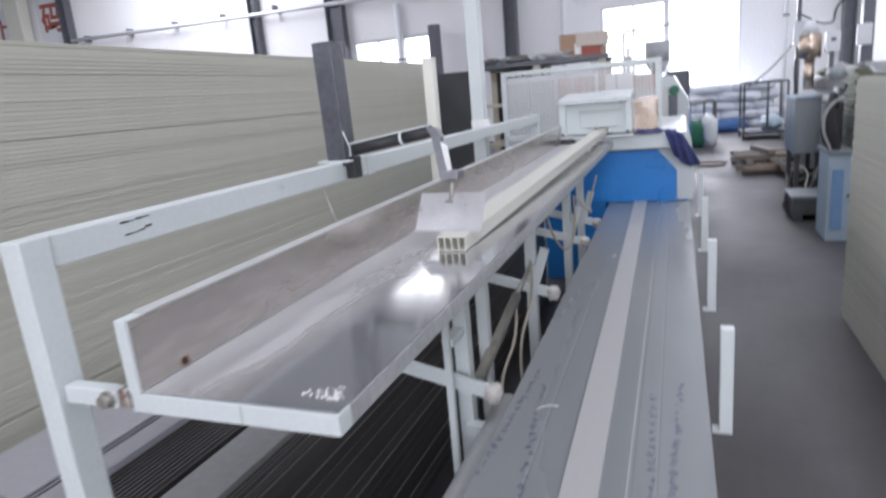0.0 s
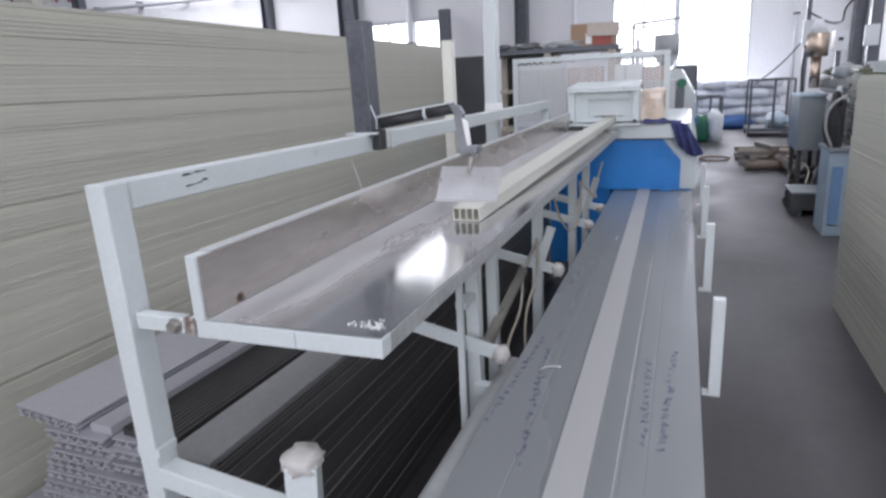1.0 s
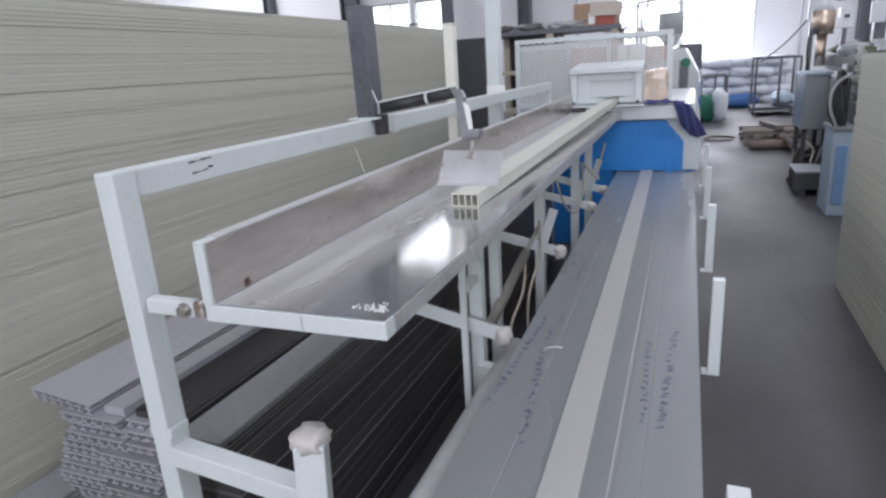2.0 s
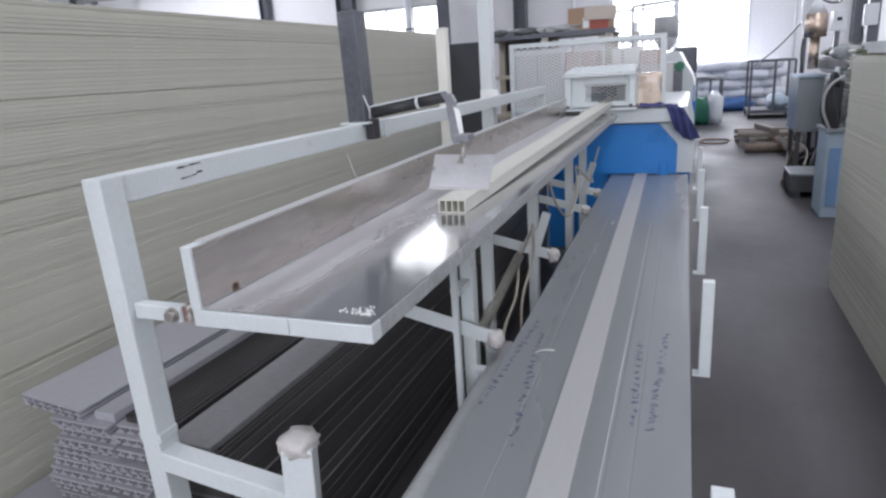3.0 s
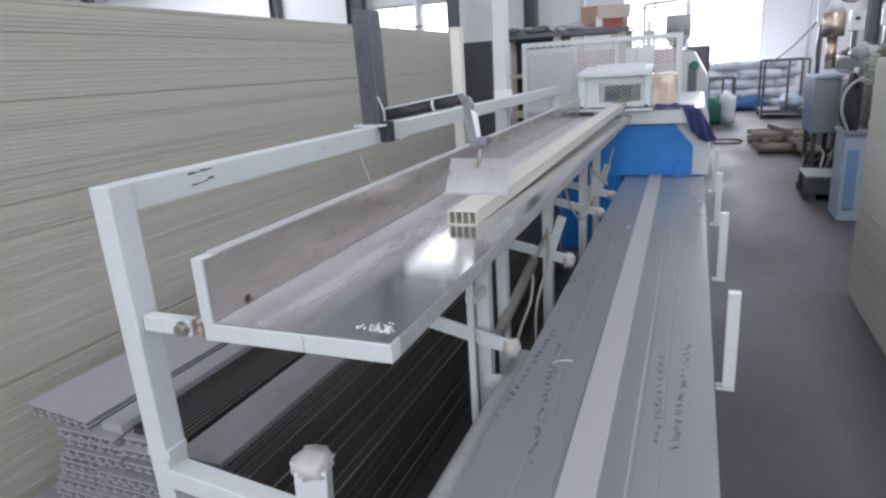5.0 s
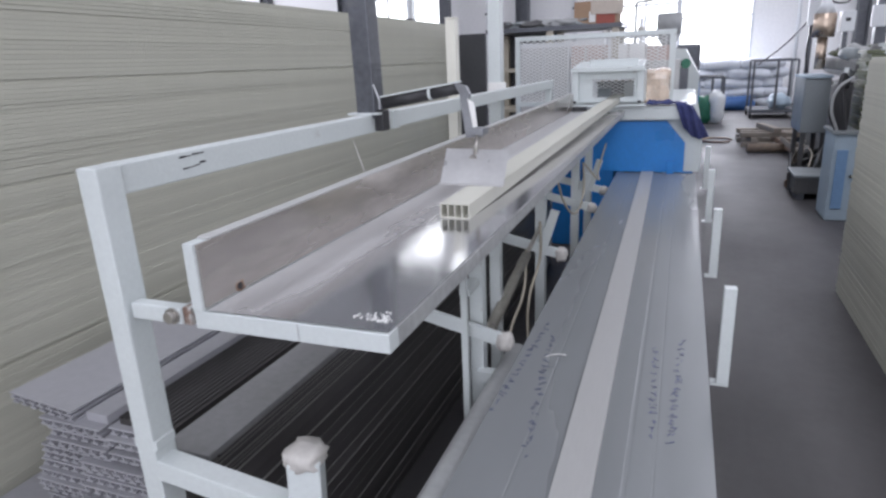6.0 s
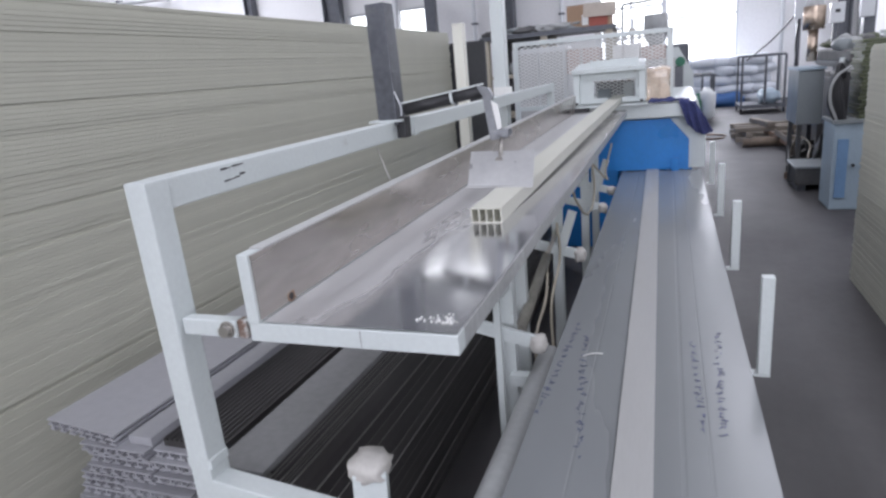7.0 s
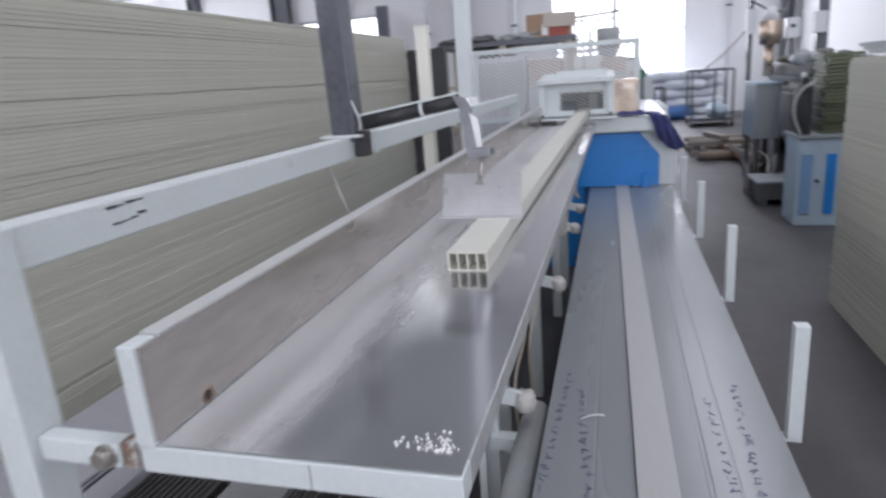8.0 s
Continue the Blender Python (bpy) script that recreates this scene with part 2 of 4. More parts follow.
def curve_tube(name, pts, r, mat, parent=None):
    cu = bpy.data.curves.new(name, "CURVE")
    cu.dimensions, cu.bevel_depth, cu.bevel_resolution = "3D", r, 2
    sp = cu.splines.new("BEZIER")
    sp.bezier_points.add(len(pts) - 1)
    for bp, p in zip(sp.bezier_points, pts):
        bp.co, bp.handle_left_type, bp.handle_right_type = p, "AUTO", "AUTO"
    cu.materials.append(mat)
    ob = new(name, cu)
    ob.parent = parent
    return ob


def mesh_of(name, bm, mat):
    me = bpy.data.meshes.new(name)
    bm.to_mesh(me)
    bm.free()
    me.materials.append(mat)
    return me


def part(name, bm, mat, parent=None, label=""):
    ob = new(name, mesh_of(name, bm, mat))
    ob.parent = parent
    return tagged(ob, label)


def thing(name, label, category, at=None, group="", kind=""):
    ob = new(name)
    ob.empty_display_size = 0.1
    if at is not None:
        ob.matrix_basis = at
    return tagged(ob, label, category, group, kind)


def structure(name, bm, mat, label):
    return tagged(part(name, bm, mat), label, name.split("_")[0], kind="structure")


# ---- the hall ----
X0, X1, Y0, Y1, ZT = -24.0, 3.6, -8.0, 17.0, 7.4
structure("floor", boxes((X0, X1, Y0, Y1, -0.2, 0.0)), CONCRETE, "worn grey concrete workshop floor with pale scuffs")
glow = bpy.data.materials.new("hazy_daylight")
glow.use_nodes = True
glow.cycles.emission_sampling = "NONE"
gn = glow.node_tree.nodes
em = gn.new("ShaderNodeEmission")
em.inputs["Color"].default_value, em.inputs["Strength"].default_value = (0.92, 0.94, 1.0, 1), 4.0
glow.node_tree.links.new(em.outputs[0], gn["Material Output"].inputs["Surface"])
structure("backdrop", boxes((-60, 40, 24.0, 24.1, -0.1, 30.0)), glow, "plain bright hazy daylight outside the windows")
structure("ground", boxes((-400, 400, Y1 + 0.3, 900, -0.3, -0.1)), OUTSIDE, "bright yard outside the hall windows")


def wall_with_holes(name, holes, label):
    """A wall across y at Y1, cut by rectangular openings (x0, x1, z0, z1)."""
    xs = sorted({X0, X1, *[h[0] for h in holes], *[h[1] for h in holes]})
    zs = sorted({0.0, ZT + 2.2, *[h[2] for h in holes], *[h[3] for h in holes]})
    bm = bmesh.new()
    for a, b in zip(xs, xs[1:]):
        for c, d in zip(zs, zs[1:]):
            inside = any(h[0] <= a and b <= h[1] and h[2] <= c and d <= h[3] for h in holes)
            if not inside:
                box(bm, a, b, Y1, Y1 + 0.3, c, d)
    return structure(name, bm, PLASTER, label)


HOLES = [(-2.0, -0.45, 0.95, 3.12), (-0.45, 1.2, 0.95, 3.12), (-9.0, -6.6, 2.1, 3.05), (-8.8, -6.8, 4.9, 6.6), (-6.6, -5.3, 6.6, 7.3)]
wall_with_holes("wall_north", HOLES, "pale plastered end wall with bright windows")
structure("wall_east", boxes((X1, X1 + 0.3, Y0, Y1, 0, ZT + 2.2)), PLASTER, "pale plastered side wall")
structure("wall_west", boxes((X0 - 0.3, X0, Y0, Y1, 0, ZT + 2.2)), PLASTER, "pale plastered side wall")
structure("wall_south", boxes((X0, X1, Y0 - 0.3, Y0, 0, ZT + 2.2)), PLASTER, "pale plastered end wall")
roof = bmesh.new()
edges = [X0 - 0.3]
for sx in ROOF_LAMP_X:
    edges += [sx - 0.75, sx + 0.75]
edges.append(X1 + 0.3)
for i in range(0, len(edges), 2):
    box(roof, edges[i], edges[i + 1], Y0 - 0.3, Y1 + 0.3, ZT, ZT + 0.12)
# closed steel strips above the added roof lamps
for sx in ROOF_LAMP_X:
    box(roof, sx - 0.75, sx + 0.75, Y0 - 0.3, Y1 + 0.3, ZT + 0.13, ZT + 0.15)
structure("ceiling", roof, ROOF, "unseen profiled steel roof with closed strips above the added lamps")


def hall_window(name, hole, cols, rows, label):
    x0, x1, z0, z1 = hole
    w = thing(name, label, "window", kind="structure")
    bm = bmesh.new()
    f = 0.06
    for a in (x0, x1 - f):
        box(bm, a, a + f, Y1 + 0.05, Y1 + 0.12, z0, z1)
    for c in (z0, z1 - f):
        box(bm, x0 + f, x1 - f, Y1 + 0.05, Y1 + 0.12, c, c + f)
    part("window_frame", bm, FRAME_WHITE, w)
    for i in range(1, cols):
        x = x0 + (x1 - x0) * i / cols
        part("mullion", boxes((x - 0.025, x + 0.025, Y1 + 0.055, Y1 + 0.115, z0 + f, z1 - f)), FRAME_WHITE, w)
    for i in range(1, rows):
        z = z0 + (z1 - z0) * i / rows
        part("transom", boxes((x0 + f, x1 - f, Y1 + 0.06, Y1 + 0.11, z - 0.025, z + 0.025)), FRAME_WHITE, w)
    pane = part("pane", boxes((x0 + f, x1 - f, Y1 + 0.082, Y1 + 0.088, z0 + f, z1 - f)), GLASS, w)
    pane.visible_shadow = False


hall_window("window_1", HOLES[0], 2, 3, "large steel window with thin bars, blown out by daylight")
hall_window("window_2", HOLES[1], 1, 2, "tall steel window, blown out by daylight")
hall_window("window_3", HOLES[2], 3, 1, "low wide steel window in the end wall")
hall_window("window_4", HOLES[3], 2, 2, "high steel window in the end wall")
hall_window("window_5", HOLES[4], 2, 1, "narrow clerestory window under the roof")

for cx, half in ((-19.75, 0.17), (-12.1, 0.13), (-9.35, 0.26), (-4.25, 0.16), (3.32, 0.12)):
    col = thing("steel_column", "dark grey steel column against the end wall", "column", pose(cx, Y1 - 0.16, 0), "columns of the end wall")
    part("web", boxes((-half, half, -0.02, 0.02, 0, ZT)), DARK_STEEL, col)
    part("flange", boxes((-half, -half + 0.03, -0.14, -0.02, 0, ZT), (-half, -half + 0.03, 0.02, 0.14, 0, ZT)), DARK_STEEL, col)
    part("flange", boxes((half - 0.03, half, -0.14, -0.02, 0, ZT), (half - 0.03, half, 0.02, 0.14, 0, ZT)), DARK_STEEL, col)
stub = thing("steel_post", "short dark post below the low window", "post", pose(-6.3, Y1 - 0.4, 0))
part("shaft", boxes((-0.14, 0.14, -0.1, 0.1, 0, 3.2), bevel=0.01), DARK_STEEL, stub)
for px, top, r in ((-7.45, 3.9, 0.09), (-2.9, 5.5, 0.05), (2.1, 5.5, 0.04), (-5.2, 5.5, 0.05)):
    p = thing("wall_pipe", "thin white pipe running up the end wall", "pipe", pose(px, Y1 - 0.12, 0), "wall pipes")
    part("pipe", rod((0, 0, 0), (0, 0, top), r), FRAME_WHITE, p)
    part("clip", boxes((-r - 0.02, r + 0.02, -r, 0.11, 2.4, 2.45)), DARK_STEEL, p)
pipe = thing("conduit", "long white conduit along the end wall on dark brackets", "pipe", pose(0, Y1 - 0.25, 4.2))
part("pipe", rod((-19.6, 0, 0.08), (-5.0, 0, -0.12), 0.06), FRAME_WHITE, pipe)
for i in range(8):
    part("bracket", boxes((-19 + 1.9 * i, -18.95 + 1.9 * i, 0, 0.24, -0.02, 0.18)), DARK_STEEL, pipe)

banner = thing("wall_banner", "white wall sign with a bold red character", "sign", pose(-20.45, Y1 - 0.03, 5.1))
part("board", boxes((-0.75, 0.5, -0.012, 0.012, -0.75, 0.75)), FRAME_WHITE, banner)
cu = bpy.data.curves.new("character", "FONT")
cu.body, cu.size, cu.align_x, cu.align_y, cu.extrude, cu.offset = "\u7801", 1.05, "CENTER", "CENTER", 0.004, 0.03
cu.materials.append(RED)
ch = new("character", cu)
ch.parent = banner
ch.matrix_basis = pose(-0.08, -0.02, 0, 90, 0, 0)
banner = thing("wall_banner", "white wall sign with red strokes, half hidden by a pillar", "sign", pose(-22.9, Y1 - 0.03, 5.0))
part("board", boxes((-0.9, 0.6, -0.012, 0.012, -0.75, 0.75)), FRAME_WHITE, banner)
part("red_bar", boxes((-0.3, -0.17, -0.02, -0.0125, -0.4, 0.4)), RED, banner)
part("red_bar", boxes((0.12, 0.25, -0.02, -0.0125, -0.4, 0.4)), RED, banner)
part("red_bar", boxes((-0.16, 0.11, -0.02, -0.0125, 0.1, 0.2)), RED, banner)
pillar = thing("wall_pillar", "beige painted pillar before the end wall", "pillar", pose(-21.84, Y1 - 0.32, 0))
part("shaft", boxes((-0.36, 0.36, -0.2, 0.2, 0, ZT), bevel=0.02), CREAM, pillar)
part("plinth", boxes((-0.42, 0.42, -0.26, 0.26, 0, 0.15), bevel=0.01), CREAM, pillar)

# ---- left board stack ----
def board_pile(name, label, x0, x1, y0, y1, height, thick, seed, side):
    rnd = random.Random(seed)
    st = thing(name, label, "board stack", pose(0, 0, 0))
    n = int(height / thick)
    c, h = 0.0005, thick * 0.985
    bm = extrude_profile([(x0, c), (x0, h - c), (x0 + c, h), (x1 - c, h), (x1, h - c), (x1, c), (x1 - c, 0), (x0 + c, 0)], y0, y1)
    me = mesh_of("board", bm, BOARD)
    for i in range(n):
        step = 0.0
        if rnd.random() < (0.35 if i > n - 9 else 0.06):
            step = rnd.uniform(0.001, 0.006 if i > n - 9 else 0.0025)
        b = new("board", me)
        b.parent = st
        b.matrix_basis = pose(rnd.uniform(-0.0008, 0.0008) - side * step, rnd.uniform(-0.012, 0.012), i * thick, 0, 0, rnd.uniform(-0.012, 0.012))
    return st


# ---- tray with its tilting frame ----
def tray():
    t = thing("profile_tray", "long L-shaped steel tipping tray in a white painted frame", "tray",
              pose(-0.583, 0.70, 0.855, 0.45, 0, 0.25))
    L = 3.30
    part("front_bar", boxes((-0.165, 0.162, 0.0, 0.03, 0.0, 0.029), bevel=0.002), PAINT, t, "white painted front bar, scuffed")
    part("side_bar", boxes((0.128, 0.162, 0.031, L, 0.0, 0.029), bevel=0.002), WORN_EDGE, t, "scratched grey edge bar with worn paint")
    part("under_bar", boxes((-0.165, -0.135, 0.031, L, 0.0, 0.029)), PAINT, t)
    for i in range(4):
        part("cross_bar", boxes((-0.134, 0.127, 0.45 + 0.8 * i, 0.48 + 0.8 * i, 0.002, 0.028)), PAINT, t)
    bm = bmesh.new()
    cols = 14
    grid = []
    outline = [(0.160 - 0.3018 * i / cols, 0.0) for i in range(cols + 1)]
    rows = 60
    for j in range(rows + 1):
        y = 0.003 + (L - 0.003) * j / rows
        row = []
        for x, z in outline:
            dip = 0.0009 * noise.noise(Vector((x * 5, y * 1.7, 0.3))) if z == 0.0 else 0
            row.append(bm.verts.new((x, y, 0.0315 + z + dip)))
        grid.append(row)
    for a, b in zip(grid, grid[1:]):
        for i in range(len(outline) - 1):
            f = bm.faces.new((a[i], a[i + 1], b[i + 1], b[i]))
            f.smooth = True
    bmesh.ops.recalc_face_normals(bm, faces=bm.faces[:])
    part("floor_sheet", bm, SHEET, t, "smeared shiny steel sheet with dull dusty streaks")
    part("wall_sheet", boxes((-0.1450, -0.1422, 0.003, L, 0.034, 0.133)), WALL_SHEET, t, "dull brownish steel wall sheet")
    part("wall_end", boxes((-0.165, -0.1452, -0.002, 0.03, 0.0292, 0.135), bevel=0.002), PAINT, t, "white painted wall end")
    part("wall_cap", boxes((-0.165, -0.1415, 0.031, L, 0.1332, 0.137), bevel=0.001), PALE_STRIP, t)
    part("wall_back", boxes((-0.165, -0.1452, 0.031, L, 0.0292, 0.133)), PAINT, t)
    part("drain_hole", rod((-0.1421, 0.082, 0.042), (-0.1412, 0.082, 0.042), 0.0062), BLACK_INK, t, "dark hole in the wall sheet")
    part("rust_ring", lump((0.0006, 0.011, 0.0085), 5, 0.5, at=(-0.1419, 0.084, 0.0415), sub=2), RUST, t, "rust stain round the hole")
    fl = bmesh.new()
    r = random.Random(4)
    for i in range(80):
        x, y = 0.140 - abs(r.gauss(0, 0.024)) + r.uniform(-0.004, 0.012), 0.030 + abs(r.gauss(0, 0.016))
        s = r.uniform(0.0006, 0.0022)
        bmesh.ops.create_icosphere(fl, subdivisions=1, radius=1.0, matrix=Matrix.Translation((x, y, 0.0325)) @ Matrix.Diagonal((s, s * r.uniform(0.6, 1.4), 0.0008, 1)))
    tagged(part("fleck_patch", fl, FLECK, t, "dried white paint flecks"), kind="stuff")
    part("seam", boxes((0.018, 0.0195, -0.0008, 0.0, 0.002, 0.028)), WORN_EDGE, t)
    return t


tray()


def rail_frame():
    """Rail on posts, along which the tray hangs."""
    f = thing("rail_frame", "white painted square-tube frame with long top rail", "frame")
    part("end_post", bar((-0.873, 0.704, 0.0), (-0.892, 0.704, 1.1), 0.040, 0.046, 0.003, 90), PAINT, f, "white square post with chipped paint")
    part("rail", boxes((-0.915, -0.875, 0.7245, 4.05, 1.052, 1.1), bevel=0.003), PAINT, f, "long white rail")
    part("joint_sleeve", boxes((-0.918, -0.872, 1.70, 1.74, 1.049, 1.103), bevel=0.002), PAINT, f)
    part("post", boxes((-0.915, -0.875, 3.98, 4.02, 0.0, 1.0515), bevel=0.003), PAINT, f)
    part("tie", boxes((-0.9475, -0.9155, 2.47, 2.50, 1.06, 1.09)), PAINT, f)
    part("crossbar", bar((-0.866, 0.70, 0.588), (-0.604, 0.70, 0.557), 0.040, 0.038, 0.003), PAINT, f, "white low crossbar")
    part("tape", boxes((-0.9085, -0.8595, 0.6825, 0.7255, 0.625, 0.642), bevel=0.002), PAINT, f, "strip of clear tape round the post")
    bracket = part("hinge_bracket", boxes((-0.864, -0.766, 0.690, 0.712, 0.862, 0.889), bevel=0.003), PAINT, f, "white hinge lug")
    part("bolt", rod((-0.780, 0.6895, 0.876), (-0.780, 0.678, 0.876), 0.010, seg=6), BOLT, bracket, "hexagonal steel bolt")
    part("washer", rod((-0.780, 0.6897, 0.876), (-0.780, 0.687, 0.876), 0.013), BOLT, bracket)
    part("hinge_plate", boxes((-0.7655, -0.750, 0.694, 0.712, 0.860, 0.890), bevel=0.003), STAINED, f, "rusty hinge block")
    for y in (1.56, 2.40, 3.24):
        part("hinge_lug", boxes((-0.8745, -0.752, y - 0.01, y + 0.01, 0.862, 0.889), bevel=0.002), PAINT, f)
    # scribbles on the rail face
    r = random.Random(2)
    for i, (y, z) in enumerate(((0.850, 1.0895), (0.866, 1.0905), (0.880, 1.0910), (0.896, 1.0915), (0.855, 1.0695), (0.869, 1.0705), (0.884, 1.0715), (0.897, 1.0745))):
        part("mark", boxes((-0.8748, -0.8742, y, y + r.uniform(0.010, 0.016), z, z + r.uniform(0.0012, 0.0034))), BLACK_INK, f)
    return f


rail_frame()


def stand_leg():
    s = thing("taped_stake", "white square stake topped with dirty tape at the rack", "stake")
    part("tube", bar((-0.60, 0.69, 0.0), (-0.577, 0.70, 0.665), 0.05, 0.05, 0.003), PAINT, s)
    bm = lump((0.030, 0.031, 0.018), 3, 0.3, at=(-0.577, 0.70, 0.668), freq=2.5)
    part("tape_wrap", bm, TAPE, s, "crumpled grey masking tape")


stand_leg()


# pusher on the rail: upright cylinder, rod and flap
def pusher():
    p = thing("flap_mechanism", "dark upright cylinder on the rail with a hanging steel flap", "mechanism")
    cyl = part("cylinder", bar((-0.893, 1.60, 1.09), (-0.898, 1.60, 1.405), 0.062, 0.055, 0.003), DARK_STEEL, p, "scuffed dark square cylinder body")
    part("groove", boxes((-0.9, -0.89, 1.5715, 1.5725, 1.1, 1.39)), BLACK, cyl)
    part("foot", boxes((-0.874, -0.846, 1.580, 1.618, 1.055, 1.112), bevel=0.004), BLACK, p, "black end block")
    part("base_plate", boxes((-0.945, -0.85, 1.56, 1.64, 1.1005, 1.106)), PAINT, p)
    part("rod", rod((-0.845, 1.58, 1.130), (-0.715, 1.60, 1.150), 0.0155), BLACK, p, "black sleeve")
    part("ring", rod((-0.716, 1.60, 1.1500), (-0.709, 1.60, 1.1510), 0.017), PAINT, p)
    part("rod", rod((-0.709, 1.60, 1.151), (-0.63, 1.607, 1.163), 0.0145), BLACK, p, "black sleeve")
    part("strip", bar((-0.85, 1.578, 1.1475), (-0.628, 1.606, 1.1805), 0.004, 0.014, 0.0005, 90), PAINT, p, "thin pale cover strip")
    outline = [(-0.645, 1.178), (-0.612, 1.168), (-0.602, 1.148), (-0.607, 1.135), (-0.594, 1.060), (-0.570, 1.052), (-0.570, 1.040), (-0.614, 1.036), (-0.629, 1.150)]
    part("bent_bracket", extrude_profile(outline, 1.592, 1.612), ZINC, p, "bent grey steel bracket")
    part("white_plate", extrude_profile([(-0.606, 1.138), (-0.588, 1.126), (-0.581, 1.066), (-0.593, 1.063)], 1.5895, 1.5915), FLECK, p, "small white plate on the bracket")
    part("clamp", boxes((-0.606, -0.562, 1.575, 1.625, 1.045, 1.062), bevel=0.002), ZINC, p)
    part("hanger_pin", rod((-0.583, 1.6, 1.058), (-0.59, 1.585, 0.975), 0.006), BOLT, p)
    part("pin_nut", rod((-0.59, 1.582, 0.985), (-0.59, 1.573, 0.982), 0.011, seg=12), BOLT, p)
    fl = bmesh.new()
    # plate leaning back, with its foot bent forward
    pts = [(-0.672, 1.60, 1.006), (-0.500, 1.60, 1.004), (-0.488, 1.505, 0.9295), (-0.657, 1.505, 0.932)]
    lip = [(-0.487, 1.488, 0.9285), (-0.657, 1.488, 0.931)]
    a = [fl.verts.new(q) for q in pts + lip]
    fl.faces.new(a[:4])
    fl.faces.new((a[3], a[2], a[4], a[5]))
    fl.normal_update()
    bmesh.ops.solidify(fl, geom=fl.faces[:], thickness=0.0015)
    bmesh.ops.recalc_face_normals(fl, faces=fl.faces[:])
    part("flap", fl, FLAP_STEEL, p, "thin grey sheet flap resting on the profile")
    curve_tube("air_hose", [(-0.852, 1.572, 1.115), (-0.850, 1.568, 1.14), (-0.858, 1.566, 1.165), (-0.864, 1.567, 1.18)], 0.002, FRAME_WHITE, p)
    curve_tube("red_string", [(-0.862, 1.5, 0.93), (-0.858, 1.51, 0.915), (-0.852, 1.53, 0.905)], 0.0025, RED, p)
    curve_tube("cable_tie", [(-0.90, 1.5, 1.04), (-0.872, 1.49, 0.97), (-0.862, 1.5, 0.93)], 0.0016, TAPE, p)


pusher()


# hollow profile that creeps out of the saw
def hollow_profile():
    w, h, wall, n = 0.070, 0.034, 0.0028, 4
    L = 3.1
    t = thing("hollow_profile", "cream hollow plastic profile with four square cells, lying in the tray", "profile")
    bm = bmesh.new()
    xs = []
    for i in range(n + 1):
        x = -w / 2 + (w - wall) * i / n
        xs += [x, x + wall]
    zs = [0.0, wall, h - wall, h]
    solid = {(i, j) for i in range(len(xs) - 1) for j in range(3) if j != 1 or i % 2 == 0}
    rings = [{(i, j): bm.verts.new((x, y, z)) for i, x in enumerate(xs) for j, z in enumerate(zs)} for y in (0.0, L)]
    for i, j in solid:
        loop = [(i, j), (i + 1, j), (i + 1, j + 1), (i, j + 1)]
        bm.faces.new([rings[0][k] for k in loop])
        bm.faces.new([rings[1][k] for k in loop[::-1]])
        for a, b, side in ((loop[0], loop[1], (i, j - 1)), (loop[1], loop[2], (i + 1, j)), (loop[2], loop[3], (i, j + 1)), (loop[3], loop[0], (i - 1, j))):
            if side not in solid:
                bm.faces.new((rings[0][a], rings[1][a], rings[1][b], rings[0][b]))
    bmesh.ops.recalc_face_normals(bm, faces=bm.faces[:])
    part("profile_body", bm, CREAM, t)
    # added filler that makes the cells look pale, like backlit translucent plastic
    part("cell_backlight_plug", boxes((-w / 2 + wall, w / 2 - wall, 0.045, 0.05, wall, h - wall)), CREAM, t)
    return t


PROFILE = hollow_profile()

# ---- posts, arms, cables below the tray ----
def support(y, posts=True):
    s = thing("tray_support", "cream steel support frame below the tray", "support", pose(0, y, 0), "tray supports")
    part("post", boxes((-0.625, -0.585, 0.05, 0.09, 0, 0.82), bevel=0.002), PAINT, s)
    if posts:
        part("thin_post", boxes((-0.612, -0.594, -0.062, -0.046, 0, 0.82), bevel=0.001), PAINT, s)
        part("brace", boxes((-0.62, -0.59, -0.045, 0.049, 0.62, 0.64)), PAINT, s)
        part("rear_post", boxes((-0.64, -0.605, 0.30, 0.335, 0, 0.82), bevel=0.002), PAINT, s)
    else:
        part("stop_plate", bar((-0.58, -0.01, 0.50), (-0.53, -0.01, 0.66), 0.012, 0.035, 0.001), PAINT, s)
    arm = part("arm", bar((-0.80, 0, 0.548), (-0.50, 0, 0.478), 0.014, 0.040, 0.002), PAINT, s, "sloping white catch arm")
    part("tape_wrap", lump((0.024, 0.026, 0.026), y * 3, 0.35, at=(-0.505, 0, 0.478), freq=3), TAPE, arm, "crumpled masking tape")
    return s


